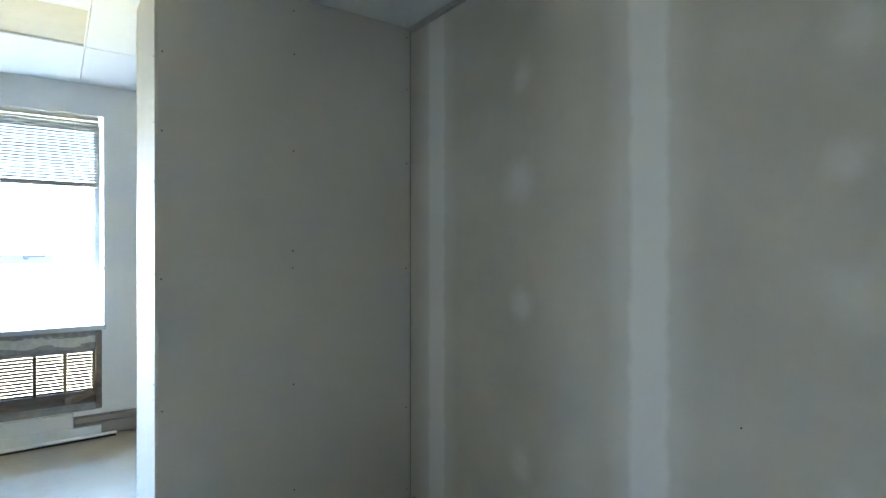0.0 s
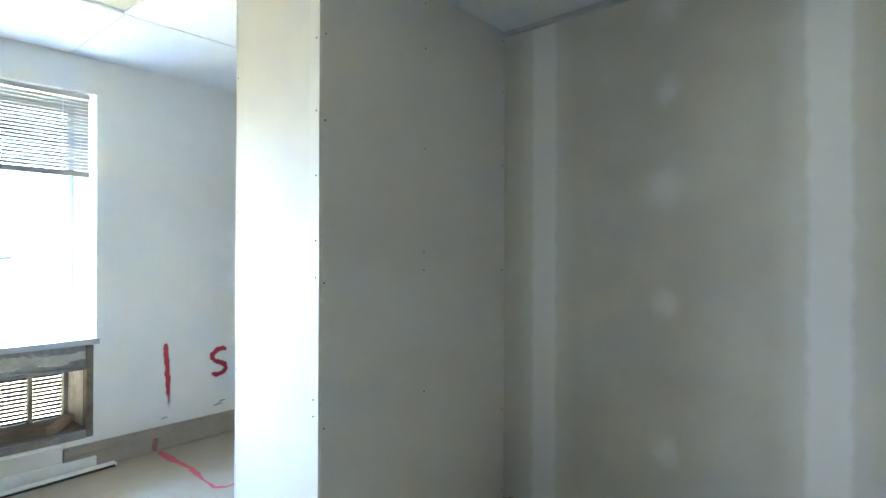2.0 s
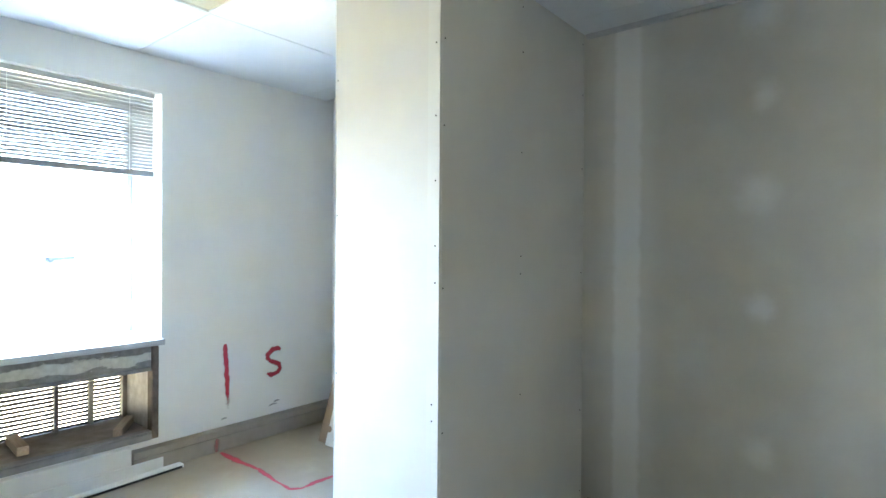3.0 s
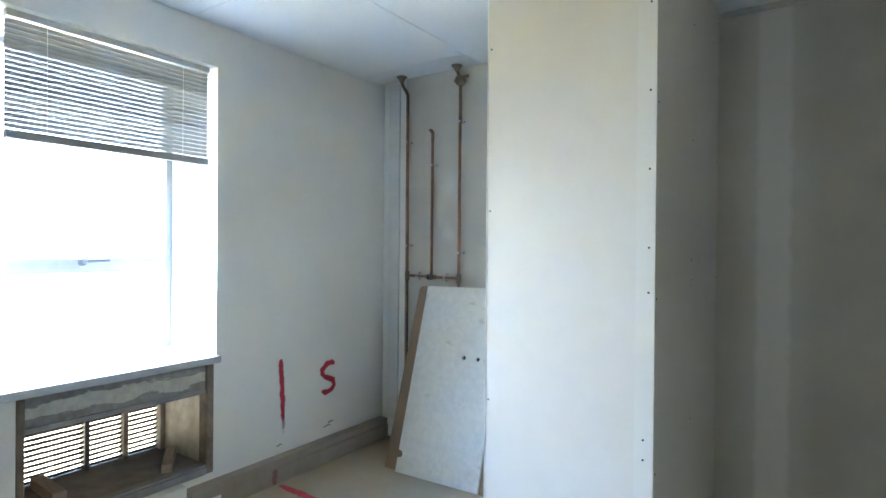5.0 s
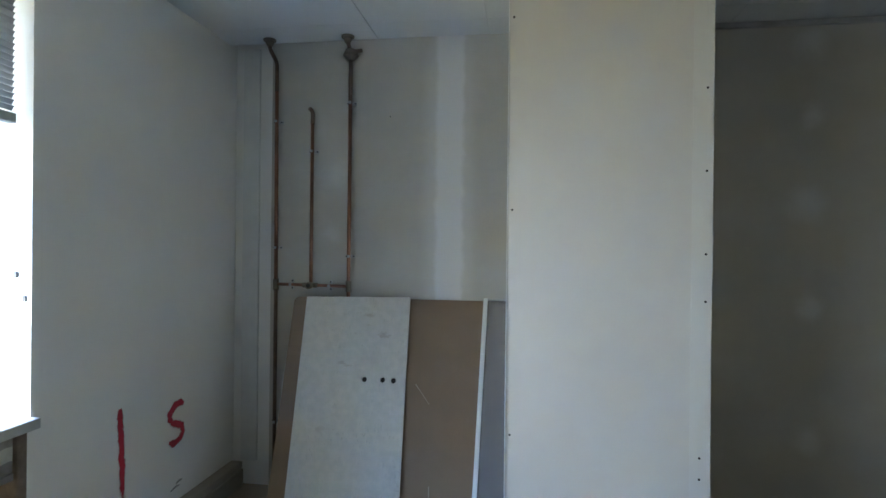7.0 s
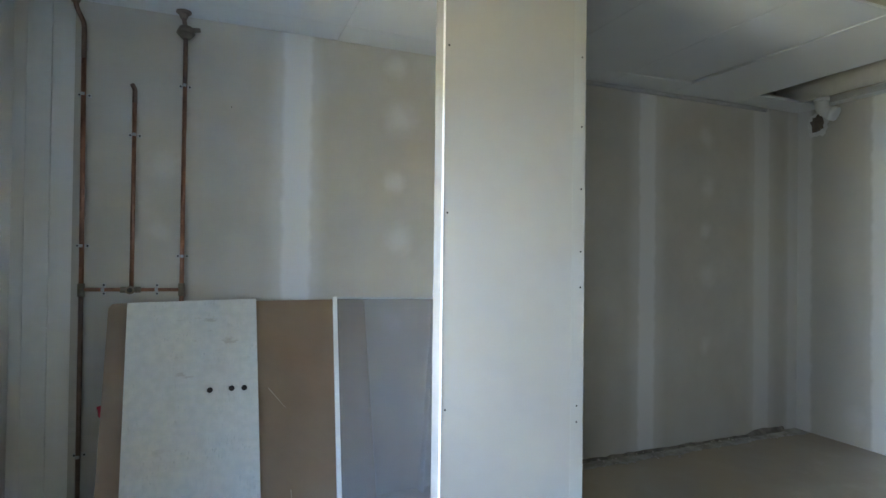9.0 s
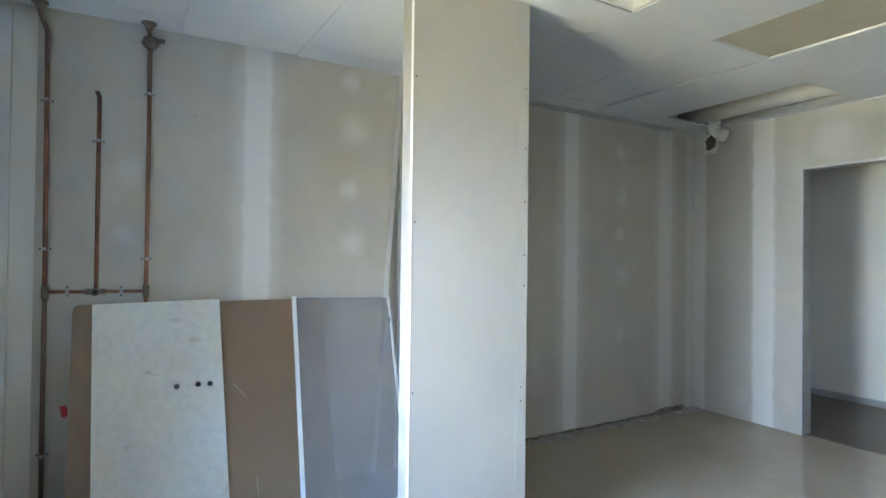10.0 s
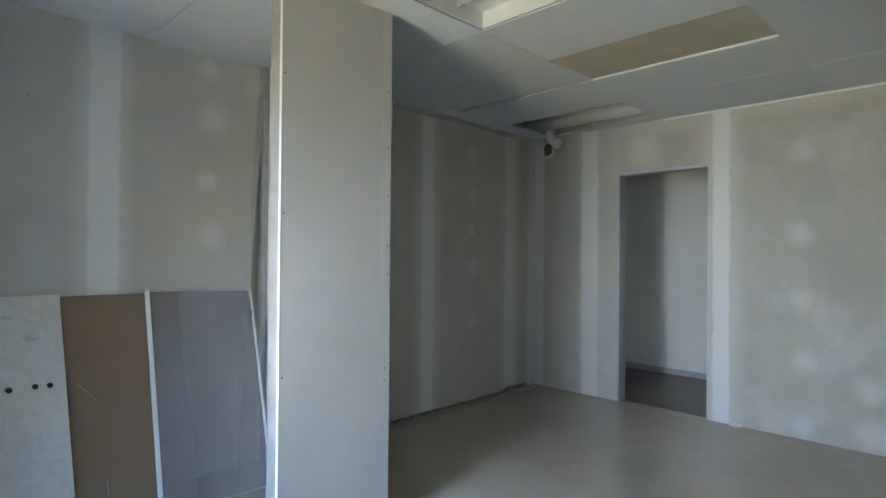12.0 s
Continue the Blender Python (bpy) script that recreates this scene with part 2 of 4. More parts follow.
def marbled_laminate():
    """White laminate with slanting grey flecks and brown scuffs."""
    m, nt, b = material("flecked_laminate", 0.42)
    c, xyz = place(nt)
    fleck = cloud(nt, c, 62.0, 3.0, 0.65, (1.5, 1, 0.6))
    patch = cloud(nt, c, 6.0, 5.0, 0.65)
    mask = math_node(nt, "MULTIPLY", ramp(nt, fleck, 0.55, 0.68), ramp(nt, patch, 0.42, 0.68))
    stain = ramp(nt, cloud(nt, c, 3.2, 5.0, 0.7), 0.52, 0.8)
    scuff = math_node(nt, "MULTIPLY", ramp(nt, cloud(nt, c, 17.0, 4.0, 0.6, (0.6, 1, 1.6)), 0.60, 0.68), ramp(nt, cloud(nt, c, 2.6, 2.0), 0.52, 0.62))
    col = mix_color(nt, ramp(nt, cloud(nt, c, 24.0, 4.0), 0.3, 0.7), (0.60, 0.61, 0.575), (0.68, 0.68, 0.64))
    col = mix_color(nt, math_node(nt, "MULTIPLY", stain, 0.45), col, (0.47, 0.44, 0.39))
    col = mix_color(nt, math_node(nt, "MULTIPLY", mask, 0.62), col, (0.36, 0.38, 0.36))
    col = mix_color(nt, math_node(nt, "MULTIPLY", scuff, 0.38), col, (0.33, 0.26, 0.19))
    nt.links.new(col, b.inputs["Base Color"])
    bumped(nt, b, fleck, 0.05, 0.001)
    return m


def peeling_material():
    """Grey painted wood with paint flaked off to cream filler."""
    m, nt, b = material("peeling_paint", 0.7)
    c, xyz = place(nt)
    flake = math_node(nt, "MULTIPLY", math_node(nt, "SUBTRACT", cloud(nt, c, 9.0, 5.0, 0.6, (1, 0.45, 1.6)), 0.5), 4.0)
    strip = math_node(nt, "SUBTRACT", 1.0, math_node(nt, "DIVIDE", math_node(nt, "ABSOLUTE", math_node(nt, "SUBTRACT", xyz[2], 0.487)), 0.036))
    f = ramp(nt, math_node(nt, "ADD", strip, flake), 0.10, 0.24)
    g = ramp(nt, cloud(nt, c, 30.0, 4.0), 0.3, 0.7)
    grey = mix_color(nt, g, (0.21, 0.20, 0.185), (0.29, 0.275, 0.255))
    cream = mix_color(nt, g, (0.46, 0.44, 0.385), (0.56, 0.54, 0.475))
    nt.links.new(mix_color(nt, f, grey, cream), b.inputs["Base Color"])
    bumped(nt, b, f, 0.4, 0.002)
    return m


def frosted_material():
    """A scuffed translucent plastic sheet."""
    m, nt, b = material("cloudy_plastic", 0.22)
    c, xyz = place(nt)
    n = cloud(nt, c, 4.0, 5.0, 0.6)
    nt.links.new(mix_color(nt, n, (0.33, 0.325, 0.325), (0.44, 0.44, 0.445)), b.inputs["Base Color"])
    b.inputs["Transmission Weight"].default_value = 0.0
    b.inputs["IOR"].default_value = 1.45
    b.inputs["Alpha"].default_value = 0.38
    m.surface_render_method = "BLENDED"
    put_in(nt, b.inputs["Roughness"], math_node(nt, "ADD", 0.16, math_node(nt, "MULTIPLY", n, 0.14)))
    return m


def glass_material():
    m, nt, b = material("window_glass", 0.02)
    b.inputs["Base Color"].default_value = (0.9, 0.95, 0.93, 1)
    b.inputs["Transmission Weight"].default_value = 1.0
    b.inputs["IOR"].default_value = 1.45
    return m


MAT_FLOOR, MAT_COPPER, MAT_LAMINATE = floor_material(), copper_material(), marbled_laminate()
MAT_PEEL, MAT_FROST, MAT_GLASS = peeling_material(), frosted_material(), glass_material()


# ---- mesh helpers ----
def box(bm, x0, x1, y0, y1, z0, z1, bevel=0.0):
    r = bmesh.ops.create_cube(bm, size=1.0, matrix=Matrix.LocRotScale(((x0 + x1) / 2, (y0 + y1) / 2, (z0 + z1) / 2), None, (abs(x1 - x0), abs(y1 - y0), abs(z1 - z0))))
    if bevel:
        edges = list({e for v in r["verts"] for e in v.link_edges})
        bmesh.ops.bevel(bm, geom=edges, offset=bevel, segments=2, affect="EDGES", profile=0.5)
    return r["verts"]


def boxes(*specs, bevel=0.0):
    bm = bmesh.new()
    for s in specs:
        box(bm, *s, bevel=bevel)
    return bm


def rod(bm, a, b, r, sides=14, r2=None):
    a, b = Vector(a), Vector(b)
    d = b - a
    m = Matrix.Translation((a + b) / 2) @ d.to_track_quat("Z", "Y").to_matrix().to_4x4()
    return bmesh.ops.create_cone(bm, cap_ends=True, segments=sides, radius1=r, radius2=r if r2 is None else r2, depth=d.length, matrix=m)["verts"]


def tube(points, r, sides=12):
    """A pipe swept along points, with rounded bends."""
    pts = [Vector(points[0])]
    for i in range(1, len(points) - 1):
        p, a, b = Vector(points[i]), Vector(points[i - 1]), Vector(points[i + 1])
        k = min(2.2 * r, (a - p).length * 0.45, (b - p).length * 0.45)
        s, e = p + (a - p).normalized() * k, p + (b - p).normalized() * k
        pts += [s.lerp(p, u).lerp(p.lerp(e, u), u) for u in (0, 0.25, 0.5, 0.75, 1)]
    pts.append(Vector(points[-1]))
    bm, rings, side = bmesh.new(), [], None
    for i, p in enumerate(pts):
        d = (pts[min(i + 1, len(pts) - 1)] - pts[max(i - 1, 0)]).normalized()
        side = (side - d * side.dot(d)).normalized() if side is not None else d.orthogonal().normalized()
        up = d.cross(side)
        rings.append([bm.verts.new(p + r * (math.cos(u) * side + math.sin(u) * up)) for u in (2 * math.pi * k / sides for k in range(sides))])
    for a, b in zip(rings, rings[1:]):
        for k in range(sides):
            bm.faces.new((a[k], a[(k + 1) % sides], b[(k + 1) % sides], b[k]))
    bm.faces.new(list(reversed(rings[0])))
    bm.faces.new(rings[-1])
    bmesh.ops.recalc_face_normals(bm, faces=bm.faces)
    return bm


def mesh_of(name, bm, mat, smooth=False):
    me = bpy.data.meshes.new(name)
    bm.to_mesh(me)
    bm.free()
    me.materials.append(mat)
    if smooth:
        for p in me.polygons:
            p.use_smooth = len(p.vertices) == 4
    return me


def part(name, bm, mat, parent, label="", smooth=False):
    ob = new(name, mesh_of(name, bm, mat, smooth))
    ob.parent = parent
    return tagged(ob, label)


def thing(name, label, category, group="", kind="", at=(0, 0, 0)):
    ob = new(name)
    ob.location = at
    return tagged(ob, label, category, group, kind)


def structure(name, bm, mat, label, category, smooth=False):
    return tagged(new(name, mesh_of(name, bm, mat, smooth)), label, category, "", "structure")


def share(name, me, parent, m):
    ob = new(name, me)
    ob.parent = parent
    ob.matrix_local = m
    return ob


structure("floor", boxes((-0.002, LONG + 0.06, SOUTH - 0.1, 0.2, -0.12, 0.0)), MAT_FLOOR, "smooth cream-beige floor with dust and light scuffs", "floor")
structure("wall_north", boxes((0.25, LONG + 0.12, 0.0, 0.13, 0.0, 2.95)), MAT_NORTH, "raw grey plasterboard wall with white taped joints", "wall")
structure("wall_north_old", boxes((-THICK, 0.25, 0.07, 0.13, 0.0, 2.95)), MAT_OLD, "old pale painted strip of wall in the corner", "wall")
structure("trim_corner", boxes((0.05, 0.148, 0.056, 0.071, 0.136, CEIL - 0.002), bevel=0.004), MAT_WHITE, "white painted lining strip in the corner", "trim")


def west_wall():
    """The outer wall with two windows and the niche under the first."""
    x0, x1, top = -THICK, 0.0, 2.95
    a, b = WIN, WIN2
    n = NICHE
    bm = boxes(
        (x0, x1, SOUTH - 0.12, b[0], -0.1, top), (x0, x1, b[1], a[0], -0.1, top), (x0, x1, a[1], 0.07, -0.1, top),
        (x0, x1, b[0], b[1], -0.1, b[2]), (x0, x1, b[0], b[1], b[3], top), (x0, x1, a[0], a[1], a[3], top),
        (x0, x1, a[0], n[0], -0.1, a[2] - 0.035), (x0, x1, n[1], a[1], -0.1, a[2] - 0.035), (x0, x1, n[0], n[1], -0.1, n[2]))
    return structure("wall_west", bm, MAT_PAINT, "pale grey painted outer wall with a window", "wall")


west_wall()
structure("wall_south", boxes((-THICK, LONG + 0.12, SOUTH - 0.12, SOUTH, 0.0, 2.95)), MAT_PAINT, "plain painted wall", "wall")
structure("wall_east", boxes((LONG, LONG + 0.12, SOUTH, DOOR[0], 0.0, 2.95), (LONG, LONG + 0.12, DOOR[1], 0.0, 0.0, 2.95), (LONG, LONG + 0.12, DOOR[0], DOOR[1], DOOR[2], 2.95)),
          MAT_EAST, "skimmed plasterboard wall with a door opening", "wall")
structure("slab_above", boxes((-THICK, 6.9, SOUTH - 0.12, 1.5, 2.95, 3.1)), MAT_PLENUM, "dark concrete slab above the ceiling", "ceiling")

# corridor beyond the door
structure("corridor_floor", boxes((LONG + 0.06, 6.70, -4.2, 1.3, -0.12, 0.002)), MAT_CORRIDOR_FLOOR, "dark brown corridor floor", "floor")
structure("corridor_wall", boxes((6.58, 6.70, -4.2, 1.3, 0.0, 2.95)), MAT_CORRIDOR, "plain pale corridor wall", "wall")
structure("corridor_end", boxes((LONG + 0.12, 6.58, 1.18, 1.3, 0.0, 2.95), (LONG + 0.12, 6.58, -4.2, -4.08, 0.0, 2.95)), MAT_CORRIDOR, "plain pale corridor end wall", "wall")
structure("corridor_side", boxes((LONG + 0.06, LONG + 0.12, 0.13, 1.2, 0.0, 2.95)), MAT_CORRIDOR, "plain pale corridor side wall", "wall")
structure("corridor_ceiling", boxes((LONG + 0.12, 6.58, -4.08, 1.18, 2.45, 2.5)), MAT_TILE, "plain corridor ceiling", "ceiling")
structure("corridor_skirting", boxes((6.565, 6.58, -4.08, 1.18, 0.002, 0.065), bevel=0.004), MAT_METAL, "grey corridor skirting", "skirting")

# ceiling of long tiles
XS = [0.0, 0.85, 1.445, 2.03, 2.625, 3.22, 3.75, 4.38, LONG]
YS = [0.0, -0.215, -1.395, -2.50, -3.68, -4.86, -6.04, SOUTH]


def ceiling():
    holes = {(2.03, -1.395), (3.22, -1.395), (4.38, -0.215), (0.85, -1.395)}
    bm = bmesh.new()
    g = 0.0013
    rnd = random.Random(4)
    for xa, xb in zip(XS, XS[1:]):
        for yb, ya in zip(YS, YS[1:]):
            if (xa, yb) in holes:
                continue
            dz = rnd.uniform(-0.0012, 0.0012)
            e = 0.004
            if (xa, yb) == (3.22, -0.215):
                for v in box(bm, xa + g, xb - 0.012, ya + g, yb - 0.010, CEIL, CEIL + 0.018):
                    v.co.z += 0.016 if v.co.x > xb - 0.1 and v.co.y > yb - 0.1 else 0.0
                continue
            box(bm, xa + (g if xa else e), xb - (e if xb == LONG else g), ya + g, yb - (g if yb else e), CEIL + dz, CEIL + 0.018 + dz, bevel=0.001)
    # the edge left round the open tile by the duct
    box(bm, 5.0, LONG - g, -1.395, -0.215, CEIL, CEIL + 0.018)
    box(bm, 4.38, 5.0, -1.395, -1.30, CEIL, CEIL + 0.018)
    # bearing strips above the joints
    for x in XS[1:-1]:
        for ya, yb in ((SOUTH, -2.5), (-1.395, 0.0)) if x in (0.85, 2.03, 3.22) else ((SOUTH, -1.395),) if x == 3.75 else ((SOUTH, 0.0),):
            box(bm, x - 0.012, x + 0.012, ya, yb, CEIL + 0.022, CEIL + 0.035)
    return structure("ceiling", bm, MAT_TILE, "suspended ceiling of pale smooth tiles, some missing", "ceiling")


ceiling()


def bare_tile(x0, x1, y0, y1):
    t = thing("ceiling_panel", "bare beige tile sunk in the suspended ceiling", "ceiling panel", "bare ceiling tiles", at=(x0, y1, CEIL))
    w, d = x1 - x0, y1 - y0
    part("panel", boxes((0.006, w - 0.006, -d + 0.006, -0.006, 0.011, 0.022)), MAT_TILE_BACK, t)
    part("rim", boxes((0, 0.006, -d, 0, 0.001, 0.022), (w - 0.006, w, -d, 0, 0.001, 0.022), (0.006, w - 0.006, -d, -d + 0.006, 0.001, 0.022), (0.006, w - 0.006, -0.006, 0, 0.001, 0.022)), MAT_WHITE, t, "thin white metal rim")


bare_tile(3.222, 3.748, -2.498, -1.397)
bare_tile(0.852, 1.443, -2.498, -1.397)


def open_light(x0, x1, y0, y1):
    t = thing("ceiling_light", "recessed ceiling light without cover, tubes showing", "ceiling light", at=(x0, y1, CEIL))
    w, d, h = x1 - x0, y1 - y0, 0.085
    part("housing", boxes((0, w, -d, 0, h, h + 0.01), (0, 0.012, -d, 0, 0, h), (w - 0.012, w, -d, 0, 0, h), (0.012, w - 0.012, -d, -d + 0.012, 0, h), (0.012, w - 0.012, -0.012, 0, 0, h)), MAT_WHITE, t)
    for x in (w * 0.3, w * 0.62):
        bm = bmesh.new()
        rod(bm, (x, -0.07, h - 0.035), (x, -d + 0.07, h - 0.035), 0.013)
        part("tube", bm, MAT_WHITE, t, "unlit fluorescent tube", True)
        for y in (-0.05, -d + 0.05):
            part("lamp_holder", boxes((x - 0.012, x + 0.012, y - 0.02, y + 0.02, h - 0.055, h), bevel=0.002), MAT_METAL, t)


open_light(2.032, 2.61, -2.498, -1.41)


# ---- partition beside the niche ----
MAT_BEAD = grainy("bead_paper", (0.50, 0.495, 0.46), (0.54, 0.535, 0.50), 0.7, 3.0, 150.0, 0.08)


def partition():
    p = thing("wall_partition", "half-built plasterboard partition with screw heads and open stud edge", "partition", "", "structure")
    side = part("side_board", boxes((2.140, 2.166, -1.199, -0.009, 0.004, CEIL - 0.002)), MAT_BOARD, p, "raw grey plasterboard")
    front = part("end_board", boxes((1.583, 2.166, -1.212, -1.1995, 0.004, CEIL - 0.002), bevel=0.0015), MAT_BOARD, p, "raw grey plasterboard")
    part("joint_gap", boxes((2.142, 2.158, -0.009, -0.001, 0.004, CEIL - 0.002)), MAT_DARK, p, "dark open joint")
    part("edge_bead", boxes((2.11, 2.1668, -1.2132, -1.2122, 0.004, CEIL - 0.002)), MAT_BEAD, p, "paper corner bead")
    part("edge_bead", boxes((1.5815, 1.5835, -1.2135, -1.196, 0.004, CEIL - 0.002)), MAT_WHITE, p, "thin white edge bead")
    part("back_board", boxes((1.60, 2.140, -1.105, -1.092, 0.004, CEIL - 0.002)), MAT_BOARD, p)
    part("stud", boxes((1.590, 1.592, -1.199, -1.105, 0.004, CEIL - 0.002), (1.592, 1.63, -1.1985, -1.1965, 0.004, CEIL - 0.002), (1.592, 1.63, -1.107, -1.105, 0.004, CEIL - 0.002)), MAT_STUD, p, "pale stud edge")
    for z0, z1 in ((0.05, 0.42), (0.62, 1.02), (1.12, 1.30)):
        part("edge_gap", boxes((1.5886, 1.5898, -1.199, -1.195, z0, z1)), MAT_DARK, p, "dark open joint beside the bead")
    part("stud", boxes((2.10, 2.140, -0.045, -0.003, 0.004, CEIL - 0.002)), MAT_METAL, p, "grey steel stud")
    part("stud", boxes((2.085, 2.140, -0.66, -0.61, 0.004, CEIL - 0.002)), MAT_METAL, p, "grey steel stud")
    bm = bmesh.new()
    rod(bm, (0, 0, -0.001), (0, 0, 0.0012), 0.0036, 10)
    screw = mesh_of("screw", bm, MAT_DARK)
    for y, zs in ((-1.185, (2.42, 2.11, 1.79, 1.19, 0.655, 0.16)), (-0.64, (2.41, 2.21, 1.763, 1.303, 1.225, 0.687, 0.20)), (-0.03, (2.42, 2.15, 1.76, 1.21, 0.48, 0.05))):
        for z in zs:
            share("screw", screw, p, pose(2.166, y + 0.004 * math.sin(z * 9), z, 0, 90, 0))
    for x, zs in ((1.597, (2.052, 1.473, 0.796, 0.2)), (2.149, (2.09, 1.823, 1.585, 1.346, 1.21, 0.761, 0.70))):
        for z in zs:
            share("screw", screw, p, pose(x - (0.012 if x > 2 and z < 1 else 0), -1.2134 if x > 2 else -1.212, z, 90, 0, 0))
    return p


partition()

# trims under the ceiling, door frame, skirting
structure("trim_north", boxes((2.18, 4.72, -0.022, -0.001, CEIL - 0.028, CEIL - 0.003), bevel=0.002), MAT_METAL, "grey angle trim under the ceiling", "trim")
structure("trim_east", boxes((LONG - 0.02, LONG - 0.001, SOUTH, -1.32, CEIL - 0.016, CEIL - 0.002), bevel=0.002), MAT_WHITE, "white angle trim under the ceiling", "trim")


def door_frame():
    d = thing("door_1", "empty door opening with a thin grey metal frame", "door", "", "structure", at=(LONG, DOOR[1], 0))
    w = DOOR[1] - DOOR[0]
    for y0, y1 in ((-0.022, 0.002), (-w - 0.002, -w + 0.016)):
        part("jamb", boxes((-0.004, 0.124, y0, y1, 0.003, DOOR[2]), bevel=0.002), MAT_METAL, d)
    part("head", boxes((-0.004, 0.124, -w + 0.016, -0.022, DOOR[2] - 0.02, DOOR[2] + 0.002), bevel=0.002), MAT_METAL, d)


door_frame()


def skirting():
    s = structure("baseboard", boxes((0.0, 0.075, -1.43, 0.05, 0.001, 0.094), (0.0, 0.0685, -1.43, 0.05, 0.0945, 0.135), bevel=0.005), MAT_SKIRT, "worn grey-brown skirting along the outer wall", "skirting")
    structure("baseboard_niche", boxes((0.0, 0.05, -2.9, -1.432, 0.001, 0.165), bevel=0.006), MAT_PAINT, "pale base under the niche", "skirting")
    structure("baseboard_strip", boxes((0.076, 0.088, -2.9, -1.27, 0.001, 0.075), bevel=0.003), MAT_PAPER, "loose white strip along the base", "skirting")
    return s


skirting()


# ---- window ----
def window(name, w, label):
    y0, y1, z0, z1 = w
    t = thing(name, label, "window", "", "structure", at=(-0.46, (y0 + y1) / 2, z0))
    hw, h = (y1 - y0) / 2, z1 - z0
    def bar(part_name, *s):
        return part(part_name, boxes(s, bevel=0.006), MAT_FRAME, t)
    bar("window_frame", -0.035, 0.035, hw - 0.036, hw, 0, h)
    bar("window_frame", -0.035, 0.035, -hw, -hw + 0.036, 0, h)
    bar("window_frame", -0.035, 0.035, -hw + 0.036, hw - 0.036, 0.0, 0.075)
    bar("window_frame", -0.035, 0.035, -hw + 0.036, hw - 0.036, h - 0.032, h)
    bar("transom", -0.04, 0.045, -hw + 0.036, hw - 0.036, 0.425, 0.50)
    for a, b in ((0.075, 0.425), (0.50, h - 0.032)):
        g = part("pane", boxes((-0.004, 0.004, -hw + 0.036, hw - 0.036, a, b)), MAT_GLASS, t)
        g.visible_shadow = False
    base = bmesh.new()
    rod(base, (0.045, 0.0, 0.480), (0.062, 0.0, 0.480), 0.02, 16, 0.016)
    handle = part("handle", base, MAT_HANDLE, t, "grey metal window handle", True)
    part("lever", tube([(0.055, 0.0, 0.482), (0.075, 0.004, 0.484), (0.078, 0.06, 0.488), (0.074, 0.115, 0.490)], 0.0085, 10), MAT_HANDLE, handle, "", True)
    sill = part("window_sill", boxes((0.037, 0.478, -hw - 0.012, hw + 0.012, -0.034, 0.0), bevel=0.003), MAT_WHITE, t, "white window board")
    # front edge as its own strip, greyer than the white board
    part("nosing", boxes((0.4785, 0.488, -hw - 0.013, hw + 0.013, -0.036, -0.001), bevel=0.002), MAT_METAL, sill, "grey front edge strip")
    return t


window("window_1", WIN, "white two-part window with a deep white sill")
window("window_2", WIN2, "white two-part window with a deep white sill")
mk = thing("reveal_clip", "two small dark fixing marks on the window reveal", "clip", at=(-0.06, WIN[1], 1.25))
part("clip", boxes((-0.006, 0.006, -0.006, 0.0, -0.01, 0.01)), MAT_STEEL, mk)
part("clip", boxes((0.03, 0.042, -0.006, 0.0, -0.09, -0.07)), MAT_STEEL, mk)


def blind():
    t = thing("window_blind", "half-raised grey venetian blind in the window", "blind", at=(-0.045, (WIN[0] + WIN[1]) / 2, WIN[3]))
    w = (WIN[1] - WIN[0]) / 2 - 0.03
    part("headrail", boxes((-0.02, 0.02, -w, w, -0.035, -0.006), bevel=0.003), MAT_METAL, t)
    bm = bmesh.new()
    n = 6
    prof = [(-0.0096 + 0.0192 * i / n, 0.0018 * (1 - (2 * i / n - 1) ** 2)) for i in range(n + 1)]
    vs = [[bm.verts.new((x, s * w, z)) for x, z in prof] for s in (-1, 1)]
    for i in range(n):
        bm.faces.new((vs[0][i], vs[0][i + 1], vs[1][i + 1], vs[1][i]))
    bmesh.ops.solidify(bm, geom=list(bm.faces), thickness=0.0006)
    slat = mesh_of("slat", bm, MAT_SLAT)
    z, k = -0.0475, 0
    while z > -0.468:
        share("slat", slat, t, pose(0, 0, z, 0, -60, 0))
        z -= 0.0205
        k += 1
    part("bottom_rail", boxes((-0.014, 0.014, -w, w, -0.508, -0.474), bevel=0.004), MAT_SLAT, t, "dark bottom rail")
    for y in (-w + 0.14, w - 0.14):
        bm = bmesh.new()
        rod(bm, (0.014, y, -0.03), (0.014, y, -0.482), 0.0012, 6)
        part("cord", bm, MAT_WHITE, t)


blind()


